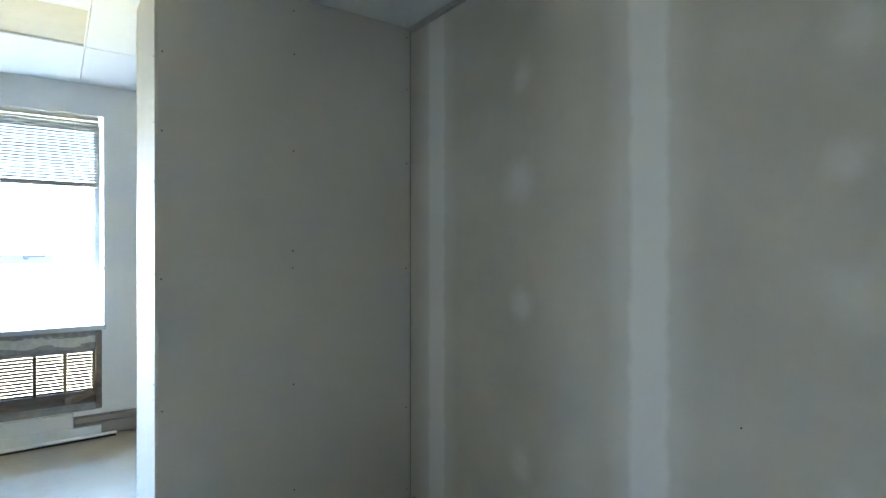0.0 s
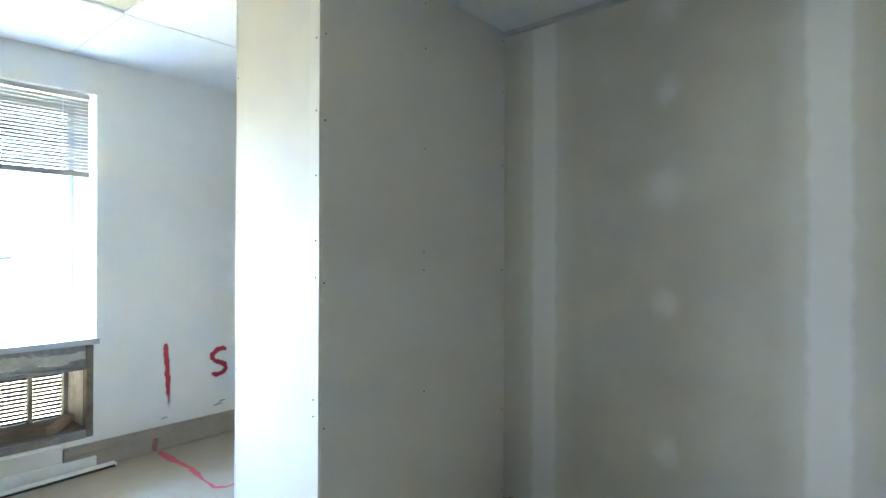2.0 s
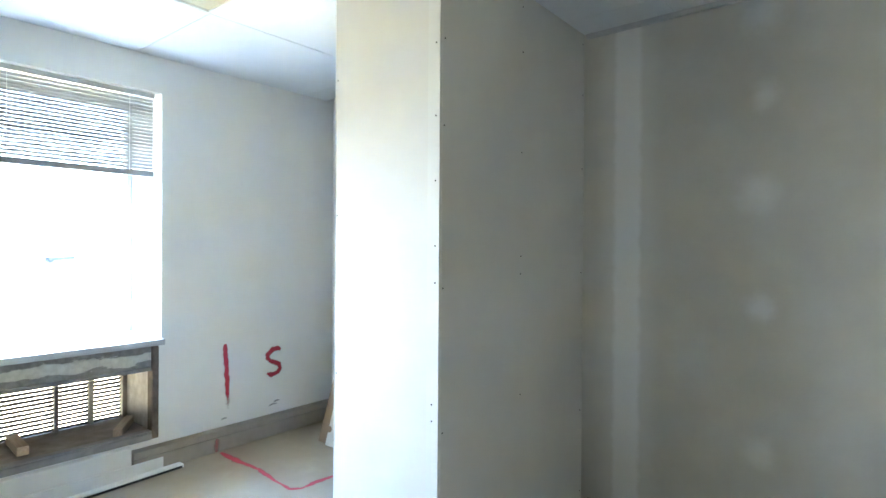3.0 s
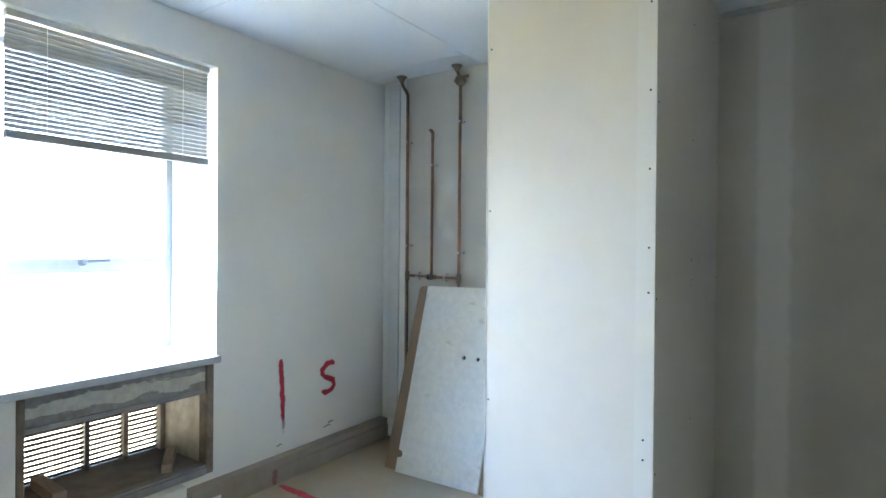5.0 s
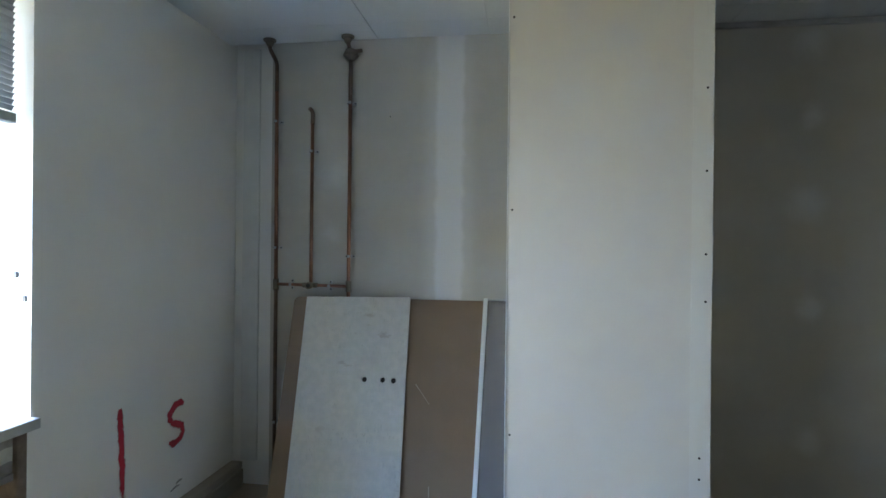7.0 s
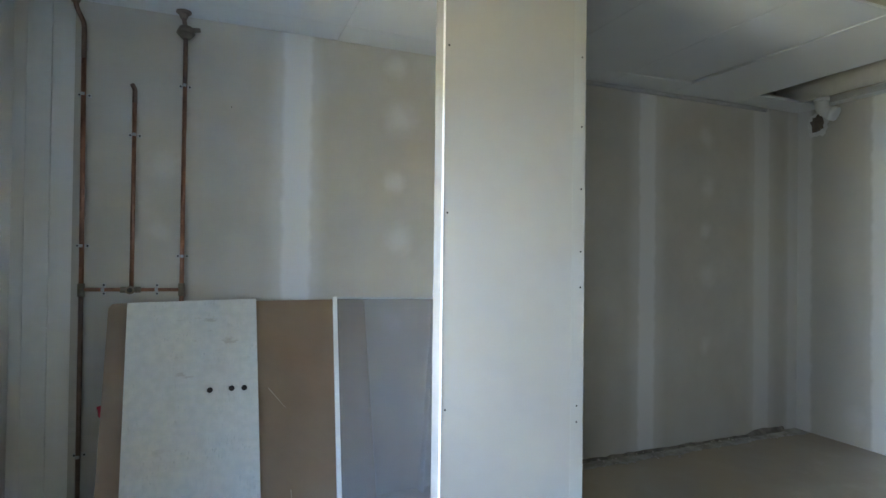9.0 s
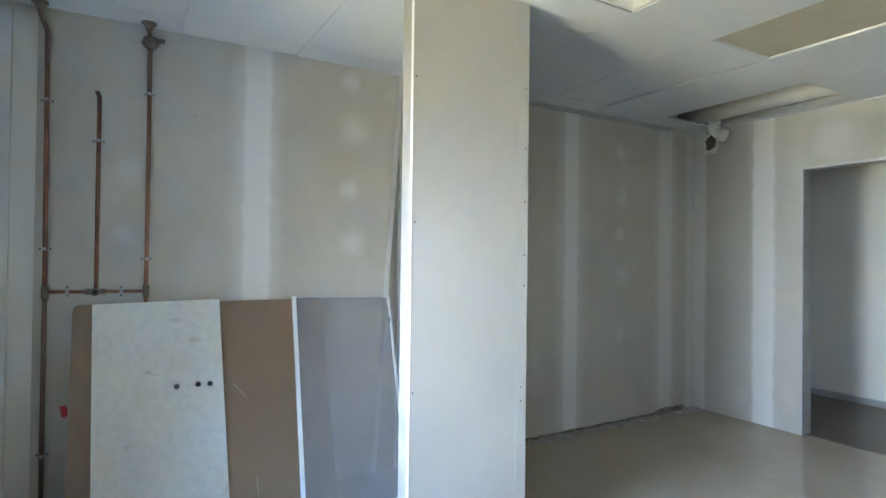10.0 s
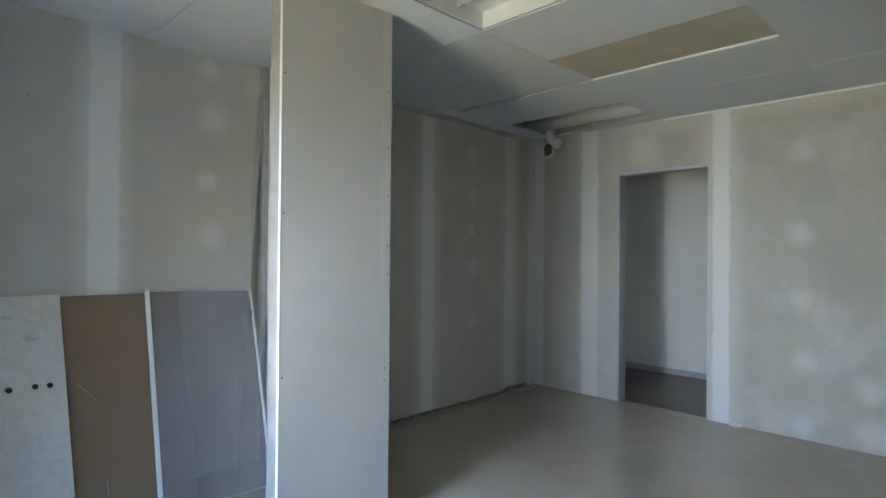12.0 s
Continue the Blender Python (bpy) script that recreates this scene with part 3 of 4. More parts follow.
# ---- niche under the window ----
def niche():
    y0, y1, z0, z1 = NICHE
    t = thing("wall_niche", "opened heater niche with peeling apron and bare masonry", "niche", "", "structure", at=(0, y1, z0))
    w, h = y1 - y0, z1 - z0
    part("apron", boxes((-0.05, -0.012, -w, -0.038, h - 0.125, h + 0.003), bevel=0.004), MAT_PEEL, t, "grey apron board with peeling cream paint")
    part("apron_rail", boxes((-0.06, -0.008, -w, -0.038, h - 0.15, h - 0.125), bevel=0.004), MAT_RAIL, t)
    for a, b in ((-0.038, 0.0), (-w, -w + 0.03)):
        part("edge_post", boxes((-0.07, 0.004, a, b, -0.01, h - 0.002), bevel=0.006), MAT_RUST, t, "rusty broken edge")
    part("reveal", boxes((-THICK, -0.07, -0.010, -0.001, 0, h)), MAT_PLASTER, t, "stained bare masonry side")
    part("reveal", boxes((-THICK, -0.07, -w + 0.001, -w + 0.012, 0, h)), MAT_PLASTER, t, "stained bare masonry side")
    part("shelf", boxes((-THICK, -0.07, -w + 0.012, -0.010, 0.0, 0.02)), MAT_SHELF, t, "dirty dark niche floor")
    part("front_rail", boxes((-0.07, 0.006, -w + 0.03, -0.038, -0.012, 0.028), bevel=0.005), MAT_RAIL, t)
    part("front_lip", boxes((-0.05, 0.0, -w + 0.03, -0.038, 0.029, 0.040), bevel=0.003), MAT_RAIL, t)
    part("soffit", boxes((-THICK, -0.06, -w + 0.012, -0.010, h - 0.02, h)), MAT_CONCRETE, t)
    lou = part("louvre", boxes((-0.51, -0.46, -w + 0.012, -0.010, 0.335, h - 0.02), (-0.51, -0.46, -w + 0.012, -w + 0.05, 0.02, 0.335)), MAT_STEEL, t, "dark steel louvre frame")
    part("edge_post", boxes((-0.51, -0.44, -0.037, -0.0105, 0.02, 0.335), bevel=0.004), MAT_CONCRETE, lou, "plaster-stained bar")
    part("mullion", boxes((-0.51, -0.455, -0.225, -0.199, 0.02, 0.335), bevel=0.004), MAT_CONCRETE, lou, "plaster-stained bar")
    part("mullion", boxes((-0.51, -0.455, -0.412, -0.388, 0.02, 0.335), bevel=0.004), MAT_STEEL, lou)
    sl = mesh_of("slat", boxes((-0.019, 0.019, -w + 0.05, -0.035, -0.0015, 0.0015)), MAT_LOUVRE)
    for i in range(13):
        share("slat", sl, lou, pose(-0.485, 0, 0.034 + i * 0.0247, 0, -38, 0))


niche()


def offcut(a, b, w, h, label):
    a, b = Vector(a), Vector(b)
    t = thing("wood_offcut", label, "wood offcut", "offcuts in the niche", at=a)
    part("block", boxes((0, (b - a).length, -w / 2, w / 2, 0, h), bevel=0.004), MAT_WOOD, t)
    t.rotation_euler = (b - a).to_track_quat("X", "Z").to_euler()


offcut((-0.33, -1.30, 0.202), (-0.085, -1.46, 0.206), 0.05, 0.045, "short pale wooden offcut lying in the niche")
offcut((-0.44, -1.885, 0.202), (-0.15, -1.90, 0.206), 0.055, 0.05, "short pale wooden offcut lying in the niche")


# ---- copper pipework ----
def pipework():
    t = thing("copper_pipework", "exposed copper water pipes clipped to the wall", "pipes", at=(0.29, -0.035, 0))
    def p(name, pts, r, label=""):
        return part(name, tube([(x - 0.29, y + 0.035, z) for x, y, z in pts], r), MAT_COPPER, t, label, True)
    y = -0.035
    p("pipe", [(0.297, y, 1.147), (0.291, y, 2.20)], 0.0102)
    part("pipe", tube([(0.001, 0, 2.20), (0.0, 0, 2.36), (-0.028, -0.03, 2.425), (-0.028, -0.03, 2.52)], 0.0104), MAT_OLD_COPPER, t, "dull brown upper pipe", True)
    part("pipe", tube([(0.007, 0, 0.003), (0.007, 0, 1.147)], 0.0102), MAT_OLD_COPPER, t, "dull brown lower pipe", True)
    p("pipe", [(0.497, y, 1.147), (0.497, y, 2.02)], 0.0095)
    part("pipe_end", tube([(0.207, 0, 2.02), (0.207, 0, 2.085), (0.198, -0.02, 2.10)], 0.0102), MAT_OLD_COPPER, t, "dark capped pipe end", True)
    p("pipe", [(0.709, y, 0.003), (0.708, y, 1.147), (0.708, y, 2.12)], 0.0102)
    part("pipe", tube([(0.418, 0, 2.12), (0.418, 0, 2.40), (0.410, -0.03, 2.44), (0.410, -0.03, 2.52)], 0.0104), MAT_OLD_COPPER, t, "dull brown upper pipe", True)
    p("pipe", [(0.297, y, 1.150), (0.703, y, 1.145)], 0.0085)
    for x, z in ((0.297, 1.148), (0.708, 1.146)):
        part("tee", tube([(x - 0.29, 0, z - 0.03), (x - 0.29, 0, z + 0.03)], 0.0150), MAT_BRASS, t, "dull brass tee", True)
    ring = bmesh.new()
    rod(ring, (0.204, -0.03, 1.147), (0.204, 0.01, 1.147), 0.019, 16)
    valve = part("valve", ring, MAT_BRASS, t, "dull brass union", True)
    ring = bmesh.new()
    rod(ring, (0.204, -0.032, 1.147), (0.204, -0.0302, 1.147), 0.0115, 14)
    part("opening", ring, MAT_DARK, valve)
    for dx in (-0.03, 0.03):
        ring = bmesh.new()
        rod(ring, (0.204 + dx - 0.012, 0, 1.147), (0.204 + dx + 0.012, 0, 1.147), 0.0135, 8)
        part("union_nut", ring, MAT_BRASS, t)
    ring = bmesh.new()
    rod(ring, (0.418, 0.0, 2.355), (0.418, 0.0, 2.380), 0.019, 14, 0.042)
    rod(ring, (0.418, 0.0, 2.380), (0.418, 0.0, 2.412), 0.042, 14, 0.028)
    collar = part("collar", ring, MAT_RUST, t, "rusty pipe collar", True)
    ring = bmesh.new()
    rod(ring, (0.44, -0.005, 2.398), (0.482, -0.012, 2.402), 0.013, 10, 0.010)
    part("lug", ring, MAT_RUST, collar, "", True)
    for x in (0.262, 0.700):
        ring = bmesh.new()
        rod(ring, (x - 0.29, -0.03, CEIL - 0.009), (x - 0.29, -0.03, CEIL - 0.001), 0.034, 16)
        rod(ring, (x - 0.29, -0.03, CEIL - 0.035), (x - 0.29, -0.03, CEIL - 0.009), 0.016, 12, 0.024)
        part("ceiling_rose", ring, MAT_RUST, t, "dark ceiling rose", True)
    def clip(x, z, across):
        a = (0.026, 0.006) if across else (0.006, 0.026)
        c = part("pipe_clip", boxes((x - 0.29 - a[0], x - 0.29 + a[0], 0.024, 0.034, z - a[1] - 0.002, z + a[1] + 0.002), (x - 0.297, x - 0.283, -0.013, 0.034, z - 0.007, z + 0.007), bevel=0.0015), MAT_METAL, t, "small metal pipe clip")
        for s in (-1, 1):
            bm = bmesh.new()
            rod(bm, (x - 0.29 + s * (a[0] - 0.006) * across, 0.021, z + s * (a[1] - 0.006) * (not across)), (x - 0.29 + s * (a[0] - 0.006) * across, 0.0245, z + s * (a[1] - 0.006) * (not across)), 0.0042, 8)
            part("clip_screw", bm, MAT_DARK, c)
    for x, z in ((0.291, 2.038), (0.294, 1.349), (0.297, 0.397), (0.497, 1.872), (0.708, 2.129), (0.708, 1.306)):
        clip(x, z, True)
    clip(0.382, 1.149, False)
    clip(0.601, 1.146, False)


MAT_OLD_COPPER = grainy("old_copper", (0.12, 0.085, 0.07), (0.24, 0.16, 0.125), 0.42, 9.0, 80.0, 0.1, 0.7)
MAT_BRASS = grainy("dull_brass", (0.14, 0.115, 0.085), (0.27, 0.235, 0.19), 0.4, 20.0, 90.0, 0.1, 0.8)
pipework()


# ---- leaning sheets ----
def lean_matrix(x, y_bottom, y_top, z_top, roll=0.0):
    """The pose of a sheet whose foot stands on the floor at y_bottom and whose top rests at y_top."""
    a = math.degrees(math.atan2(y_top - y_bottom, z_top))
    return pose(x, y_bottom, 0.003, -a, 0, 0) @ pose(0, 0, 0, 0, roll, 0)


def hardboard():
    t = thing("hardboard_sheet", "glossy brown hardboard sheet leaning on the wall", "board")
    bm = boxes((0, 1.20, 0, 0.006, 0, 1.135))
    edge = [e for e in bm.edges if abs(e.verts[0].co.x - e.verts[1].co.x) < 1e-6 and abs(e.verts[0].co.z - e.verts[1].co.z) < 1e-6 and e.verts[0].co.z > 1]
    bmesh.ops.bevel(bm, geom=edge, offset=0.03, segments=5, affect="EDGES", profile=0.5)
    part("sheet", bm, MAT_BROWN, t)
    for k, (a, b) in enumerate((((0.70, 0.70), (0.775, 0.605)), ((0.795, 0.23), (0.80, 0.12)))):
        bm = bmesh.new()
        rod(bm, (a[0], -0.0004, a[1]), (b[0], -0.0004, b[1]), 0.0024, 5, 0.0008)
        part("scratch", bm, MAT_WOOD, t, "pale scratch")
    t.matrix_world = lean_matrix(0.405, -0.375, -0.028, 1.083)


def laminate_board():
    """A laminate panel with three drilled holes and a notch in its left edge."""
    t = thing("laminate_board", "white flecked laminate board with three drilled holes", "board")
    w, h, d = 0.565, 1.138, 0.016
    holes = [(0.352, 0.711, 0.0135), (0.447, 0.711, 0.0135), (0.503, 0.708, 0.0135)]
    bm = bmesh.new()
    outline = [(0, 0), (w, 0), (w, h), (0, h), (0, 0.125), (0.022, 0.122), (0.034, 0.105), (0.024, 0.085), (0, 0.082)]
    loops = [outline] + [[(x + r * math.cos(a), z + r * math.sin(a)) for a in (2 * math.pi * k / 14 for k in range(14))] for x, z, r in holes]
    edges = []
    for lp in loops:
        vs = [bm.verts.new((x, 0, z)) for x, z in lp]
        edges += [bm.edges.new((a, b)) for a, b in zip(vs, vs[1:] + vs[:1])]
    bmesh.ops.triangle_fill(bm, use_beauty=True, use_dissolve=False, edges=edges)
    r = bmesh.ops.extrude_face_region(bm, geom=list(bm.faces))
    for v in r["geom"]:
        if isinstance(v, bmesh.types.BMVert):
            v.co.y += d
    bmesh.ops.recalc_face_normals(bm, faces=bm.faces)
    part("panel", bm, MAT_LAMINATE, t)
    for x, z, r in holes:
        back = bmesh.new()
        rod(back, (x, d - 0.003, z), (x, d - 0.001, z), r * 0.99, 14)
        part("hole", back, MAT_DARK, t, "dark drilled hole")
    t.matrix_world = lean_matrix(0.503, -0.396, -0.052, 1.083, -1.0)


def plastic_screen():
    t = thing("shower_screen", "cloudy plastic screen in a white frame leaning on the wall", "screen")
    w, h = 0.60, 1.155
    part("sheet", boxes((0.02, w - 0.014, 0.006, 0.010, 0.012, h - 0.008)), MAT_FROST, t, "cloudy grey plastic sheet")
    part("frame_post", boxes((0, 0.022, 0, 0.016, 0, h), bevel=0.003), MAT_WHITE, t, "white frame post")
    part("frame_post", boxes((w - 0.014, w, 0, 0.016, 0, h), bevel=0.003), MAT_WHITE, t, "white frame post")
    part("frame_rail", boxes((0.022, w - 0.014, 0.002, 0.014, h - 0.010, h), bevel=0.002), MAT_METAL, t, "thin grey frame rail")
    part("frame_rail", boxes((0.022, w - 0.014, 0.002, 0.014, 0, 0.014), bevel=0.002), MAT_METAL, t, "thin grey frame rail")
    for x in (0.024, w - 0.026):
        part("hinge", boxes((x, x + 0.012, -0.006, 0.002, h - 0.165, h - 0.135), bevel=0.002), MAT_STEEL, t, "small dark hinge")
    t.matrix_world = lean_matrix(1.405, -0.405, -0.046, 1.10, 1.4)


hardboard()
laminate_board()
plastic_screen()


def trim_strip():
    t = thing("trim_strip", "long thin grey strip leaning in the corner", "strip")
    a, b = Vector((1.935, -0.062, 0.004)), Vector((2.112, -0.012, 2.44))
    bm = boxes((-0.022, 0.022, -0.003, 0.003, 0, (b - a).length), bevel=0.001)
    part("strip", bm, MAT_METAL, t)
    t.matrix_world = Matrix.Translation(a) @ (b - a).to_track_quat("Z", "Y").to_matrix().to_4x4()
    return t


trim_strip()


# ---- duct in the ceiling opening ----
def duct():
    t = thing("ventilation_pipe", "pale insulated pipe with an elbow into the wall", "pipe", at=(4.8, -0.2, CEIL))
    part("run", tube([(0.02, 0.12, 0.098), (0.02, -2.6, 0.098)], 0.092, 24), MAT_PIPE_WHITE, t, "", True)
    elbow = part("elbow", tube([(0.06, -0.135, 0.10), (0.06, -0.135, -0.075), (0.08, -0.205, -0.115)], 0.043, 18), MAT_WHITE, t, "white plastic elbow", True)
    part("collar", tube([(0.06, -0.135, 0.012), (0.06, -0.135, -0.012)], 0.049, 18), MAT_WHITE, elbow, "", True)
    part("socket", tube([(0.074, -0.186, -0.104), (0.084, -0.222, -0.124)], 0.050, 18), MAT_WHITE, elbow, "", True)
    part("rail", boxes((0.188, 0.199, -2.4, 0.15, 0.001, 0.04)), MAT_METAL, t)

    def ragged(name, y, z, ry, rz, x, seed, mat, label, category):
        rnd = random.Random(seed)
        bm = bmesh.new()
        ring = [bm.verts.new((x, y + ry * k * math.cos(a), z + rz * k * math.sin(a))) for a, k in ((2 * math.pi * i / 22, rnd.uniform(0.72, 1.1)) for i in range(22))]
        f = bm.faces.new(ring)
        r = bmesh.ops.extrude_face_region(bm, geom=[f])
        for v in r["geom"]:
            if isinstance(v, bmesh.types.BMVert):
                v.co.x += 0.003
        bmesh.ops.recalc_face_normals(bm, faces=bm.faces)
        structure(name, bm, mat, label, category)

    ragged("wall_break_rim", -0.16, 2.345, 0.085, 0.10, LONG - 0.0032, 5, MAT_PAPER, "pale torn patch round the hole", "patch")
    ragged("wall_break", -0.155, 2.36, 0.055, 0.075, LONG - 0.0062, 8, MAT_RUST, "rough broken hole in the plaster", "hole")
    return t


duct()


# ---- floor and wall marks ----
def spray_material(name, dark, light, thin):
    """Sprayed paint that is dense along the middle of a line and breaks into specks at its edges."""
    m, nt, b = material(name, 0.55)
    c, xyz = place(nt)
    across, fade = nt.nodes.new("ShaderNodeAttribute"), nt.nodes.new("ShaderNodeAttribute")
    across.attribute_name, fade.attribute_name = "across", "fade"
    patch, speck = cloud(nt, c, 26.0, 4.0), cloud(nt, c, 330.0, 2.0)
    side = math_node(nt, "ADD", math_node(nt, "ABSOLUTE", across.outputs["Fac"]), math_node(nt, "MULTIPLY", math_node(nt, "SUBTRACT", patch, 0.5), 1.1))
    dense = math_node(nt, "SUBTRACT", 1.0, ramp(nt, side, 0.1, 1.0))
    dense = math_node(nt, "MULTIPLY", dense, math_node(nt, "MULTIPLY", fade.outputs["Fac"], thin))
    put_in(nt, b.inputs["Alpha"], ramp(nt, math_node(nt, "ADD", dense, math_node(nt, "MULTIPLY", math_node(nt, "SUBTRACT", speck, 0.5), 0.9)), 0.12, 0.62))
    nt.links.new(mix_color(nt, patch, dark, light), b.inputs["Base Color"])
    return m


MAT_RED = spray_material("red_spray_paint", (0.40, 0.012, 0.035), (0.54, 0.03, 0.06), 1.0)
MAT_PINK = spray_material("red_overspray", (0.44, 0.10, 0.10), (0.50, 0.16, 0.15), 0.42)
MAT_SCUFF = spray_material("grey_scuff", (0.30, 0.31, 0.29), (0.42, 0.43, 0.40), 0.6)


def stroke(name, pts, width, normal, label, mat=None, lift=0.0015, seed=1, taper=0.3, tail=0.0):
    """A sprayed paint line: a ribbon along points on a surface, thinned out over the last part of it (tail)."""
    rnd = random.Random(seed)
    fine = []
    for a, b in zip(pts, pts[1:]):
        a, b = Vector(a), Vector(b)
        n = max(2, int((b - a).length / 0.012))
        fine += [a.lerp(b, i / n) for i in range(n)]
    fine.append(Vector(pts[-1]))
    bm, rows, nrm = bmesh.new(), [], Vector(normal)
    across, fade = bm.verts.layers.float.new("across"), bm.verts.layers.float.new("fade")
    for i, p in enumerate(fine):
        d = (fine[min(i + 2, len(fine) - 1)] - fine[max(i - 2, 0)]).normalized()
        s = d.cross(nrm).normalized()
        u = i / (len(fine) - 1)
        w = 1.45 * width * (1 - taper * u) * min(1.0, 0.55 + 6 * min(u, 1 - u))
        w *= 1.0 + (0.9 * noise.noise(p * 9.0 + Vector((seed, 0, 0))) if nrm.z > 0.5 else 0.0)
        row = []
        for k in (-1.0, -0.5, 0.0, 0.5, 1.0):
            v = bm.verts.new(p + nrm * lift + s * w / 2 * k)
            v[across] = k
            v[fade] = min(1.0, 0.2 + (1 - u) / tail * 0.8) if tail else 1.0
            row.append(v)
        rows.append(row)
    for a, b in zip(rows, rows[1:]):
        for k in range(4):
            bm.faces.new((a[k], b[k], b[k + 1], a[k + 1]))
    return tagged(new(name, mesh_of(name, bm, mat or MAT_RED)), label, "paint mark", "sprayed marks", "structure")


X = (1, 0, 0)
stroke("paint_mark", [(0, -0.836, 0.68), (0, -0.826, 0.55), (0, -0.818, 0.40), (0, -0.814, 0.31), (0, -0.812, 0.24)], 0.036, X, "red sprayed stroke like a one on the wall", seed=2, taper=0.1, tail=0.45)
ess = [(0, -0.405, 0.585), (0, -0.43, 0.598), (0, -0.475, 0.592), (0, -0.508, 0.567), (0, -0.512, 0.540), (0, -0.49, 0.517), (0, -0.45, 0.502), (0, -0.418, 0.482), (0, -0.408, 0.452), (0, -0.428, 0.422), (0, -0.475, 0.412), (0, -0.515, 0.428)]
stroke("paint_mark", ess, 0.037, X, "red sprayed letter S on the wall", seed=3, taper=0.1)
Zn = (0, 0, 1)
stroke("paint_mark", [(0.10, -0.915, 0.0), (0.30, -0.92, 0), (0.52, -0.905, 0), (0.72, -0.935, 0), (0.90, -0.945, 0)], 0.035, Zn, "red sprayed line on the floor", seed=4)
stroke("paint_mark", [(0.88, -0.955, 0), (0.93, -0.90, 0), (0.925, -0.78, 0), (0.95, -0.55, 0)], 0.03, Zn, "red sprayed line on the floor", seed=5)
stroke("paint_mark", [(0.0752, -0.925, 0.088), (0.0752, -0.93, 0.06), (0.0752, -0.935, 0.004)], 0.055, X, "faint red overspray on the skirting", MAT_PINK, seed=6)
stroke("paint_mark", [(0.372, 0, 0.61), (0.380, 0, 0.58), (0.377, 0, 0.555)], 0.036, (0, -1, 0), "dull red sprayed blot on the wall behind the boards", seed=7)


def lath(a, b, w, h, label, mat):
    a, b = Vector(a), Vector(b)
    t = thing("wood_lath", label, "lath", "laths along the wall", at=a)
    part("lath", boxes((0, (b - a).length, -w / 2, w / 2, 0, h), bevel=0.003), mat, t)
    # near-black strip along one side stands in for the lath's shadow line
    part("edge", boxes((0.01, (b - a).length - 0.01, w / 2 - 0.001, w / 2 + 0.003, 0, h * 0.62)), MAT_DARK, t, "dark strip standing in for the shadow along the lath")
    t.rotation_euler = (0, 0, math.atan2(b.y - a.y, b.x - a.x))


lath((0.125, -1.18, 0.002), (0.22, -2.9, 0.002), 0.05, 0.022, "long pale lath lying on the floor by the wall", MAT_PAPER)


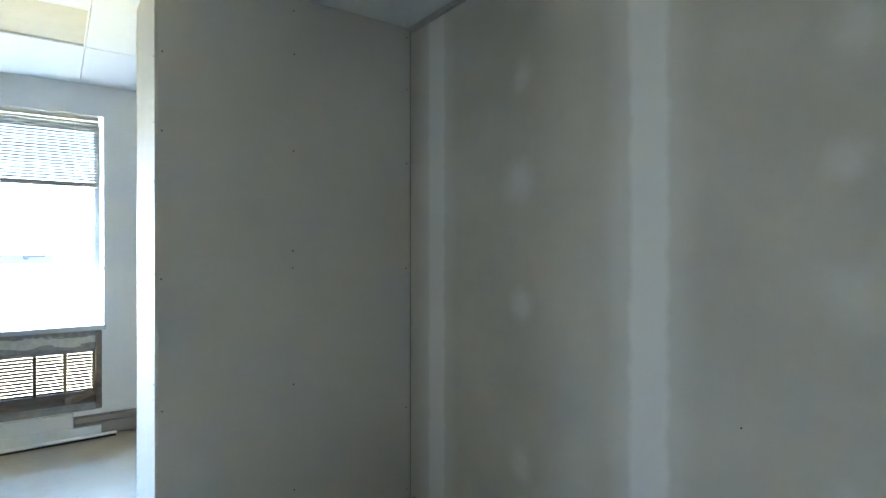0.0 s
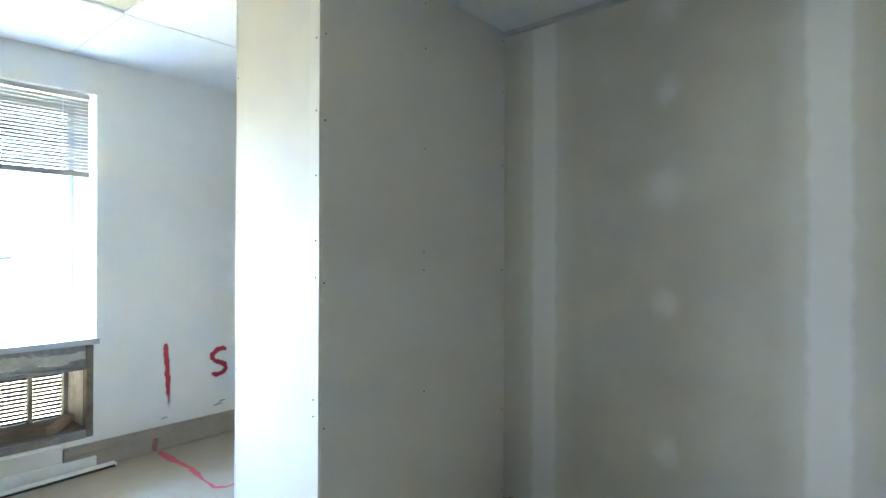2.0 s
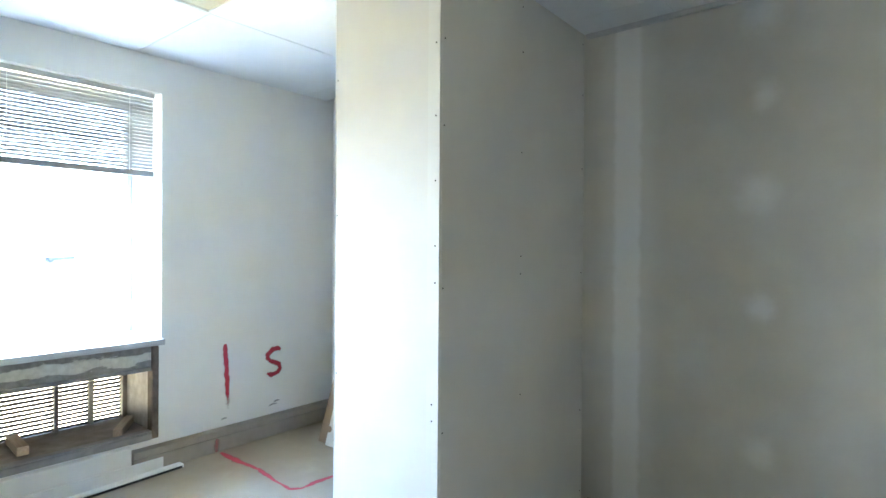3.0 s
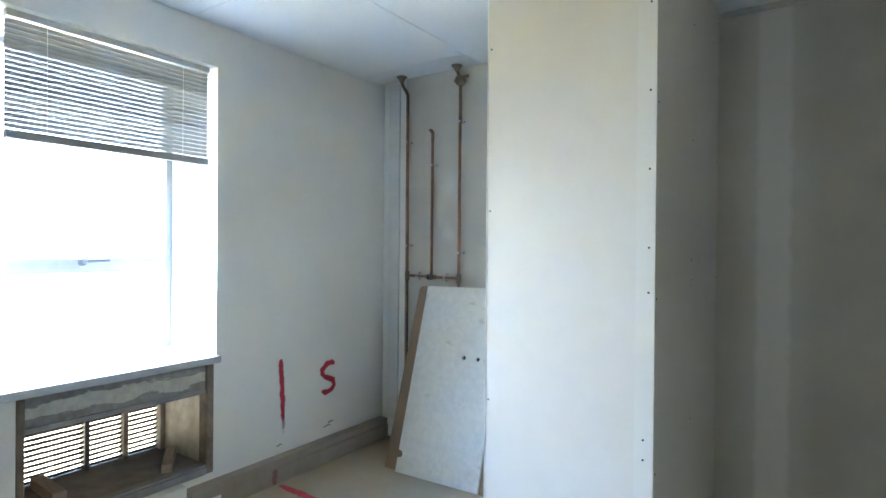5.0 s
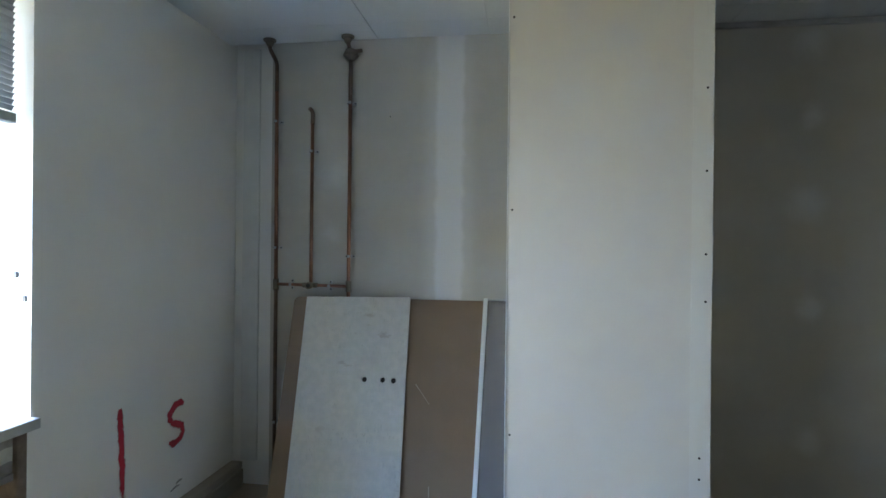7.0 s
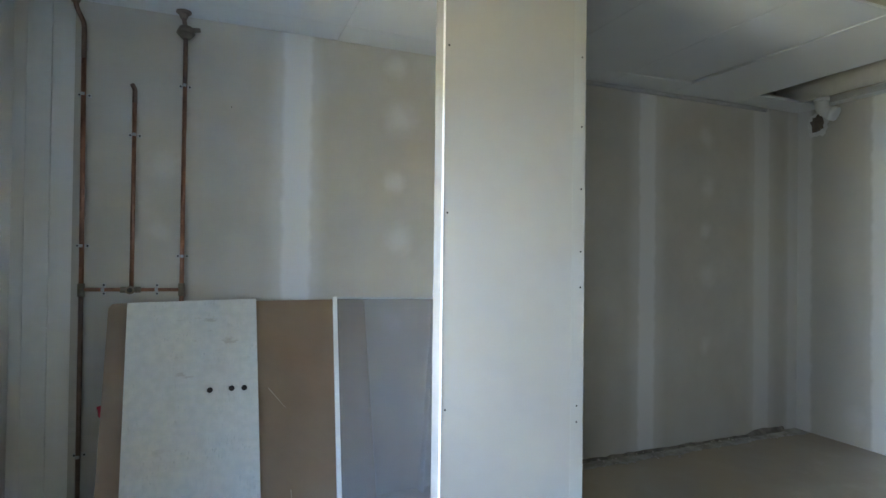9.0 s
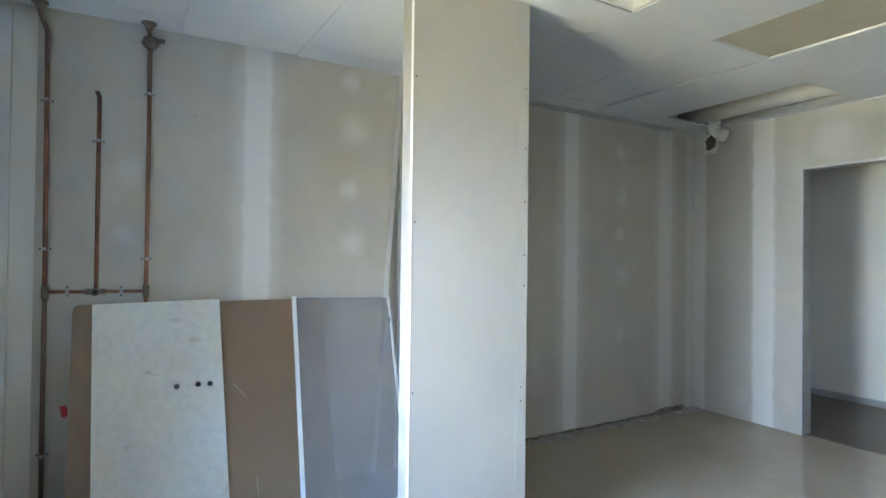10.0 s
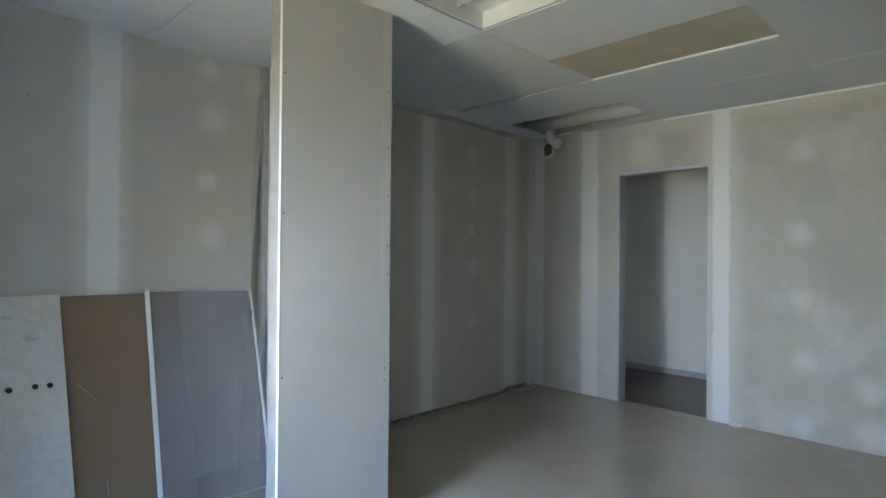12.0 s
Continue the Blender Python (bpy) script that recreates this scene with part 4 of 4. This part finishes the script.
def debris():
    """Crumbs of plaster and a ragged dark joint along the foot of the new wall."""
    rnd = random.Random(9)
    bm = bmesh.new()
    for i in range(150):
        x = rnd.uniform(2.2, 5.05)
        s = rnd.uniform(0.003, 0.011)
        y = -0.012 - abs(rnd.gauss(0, 0.05))
        r = bmesh.ops.create_icosphere(bm, subdivisions=1, radius=s, matrix=pose(x, y, s * 0.3, rnd.uniform(0, 90), rnd.uniform(0, 90), 0) @ Matrix.Diagonal((1.6, 1, 0.6, 1)))
        for v in r["verts"]:
            v.co += Vector((rnd.uniform(-1, 1), rnd.uniform(-1, 1), rnd.uniform(-1, 1))) * s * 0.25
            v.co.z = max(v.co.z, 0.001)
    tagged(new("plaster_crumbs", mesh_of("plaster_crumbs", bm, MAT_CONCRETE)), "grey plaster crumbs along the foot of the wall", "debris", "", "stuff")
    bm = bmesh.new()
    x, rows = 2.2, []
    while x < 4.95:
        w = 0.005 + 0.03 * noise.noise(Vector((x * 3, 0, 0))) ** 2 + rnd.uniform(0, 0.02)
        hh = 0.010 + rnd.uniform(0, 0.010) + (0.025 if x > 4.6 else 0.0)
        rows.append([bm.verts.new((x, -0.001, hh)), bm.verts.new((x, -0.012, hh)), bm.verts.new((x, -0.02 - w, 0.002))])
        x += rnd.uniform(0.03, 0.09)
    for a, b in zip(rows, rows[1:]):
        bm.faces.new((a[0], a[1], b[1], b[0]))
        bm.faces.new((a[1], a[2], b[2], b[1]))
    bmesh.ops.recalc_face_normals(bm, faces=bm.faces)
    dust = bmesh.new()
    x, rows2 = 2.18, []
    while x < LONG - 0.01:
        w = 0.115 + 0.04 * noise.noise(Vector((x * 2.3, 4, 0))) + rnd.uniform(-0.012, 0.012)
        rows2.append([dust.verts.new((x, -0.002, 0.006)), dust.verts.new((x, -w * 0.7, 0.005)), dust.verts.new((x, -w, 0.0008))])
        x += rnd.uniform(0.02, 0.05)
    for a, b in zip(rows2, rows2[1:]):
        dust.faces.new((a[0], a[1], b[1], b[0]))
        dust.faces.new((a[1], a[2], b[2], b[1]))
    bmesh.ops.recalc_face_normals(dust, faces=dust.faces)
    structure("mortar_strip", dust, MAT_DUST, "grey strip of dusty mortar along the foot of the wall", "residue")
    structure("wall_foot", bm, MAT_FOOT, "ragged dark adhesive line at the foot of the wall", "residue")


debris()


# ---- outside ----
structure("ground", boxes((-400, -0.55, -400, 400, -1.3, -1.2)), MAT_PAVING, "pale sunlit paved yard outside the window", "ground")
structure("lawn", boxes((-34.0, -16.0, -60, 60, -1.199, -1.17)), MAT_LAWN, "strip of lawn across the yard", "lawn")


def chip(x, y, size, seed):
    rnd = random.Random(seed)
    bm = bmesh.new()
    r = bmesh.ops.create_icosphere(bm, subdivisions=2, radius=size, matrix=Matrix.Diagonal((1.0, 1.5, 0.5, 1)))
    for v in r["verts"]:
        v.co += Vector((rnd.uniform(-1, 1), rnd.uniform(-1, 1), rnd.uniform(-1, 1))) * size * 0.12
        v.co.z = max(v.co.z, -size * 0.3)
    t = thing("plaster_chip", "pale chip of plaster on the floor by the wall", "debris", at=(x, y, size * 0.3))
    part("chip", bm, MAT_PAPER, t)


chip(5.055, -1.90, 0.035, 3)
for y0, y1, z in ((-0.50, -0.43, 0.195), (-0.46, -0.41, 0.215), (-0.86, -0.82, 0.18)):
    tagged(stroke("scuff_mark", [(0, y0, z), (0, (y0 + y1) / 2, z + 0.006), (0, y1, z + 0.004)], 0.014, X, "small grey scuff on the painted wall", MAT_SCUFF, seed=11), "", "scuff", "scuffs")

# small holes left in the new wall
for x, z, r in ((3.875, 0.82, 0.0028), (0.92, 2.057, 0.003)):
    bm = bmesh.new()
    rod(bm, (x, -0.0012, z), (x, 0.003, z), r, 10)
    structure("wall_hole", bm, MAT_DARK, "small dark screw hole in the plasterboard", "hole")
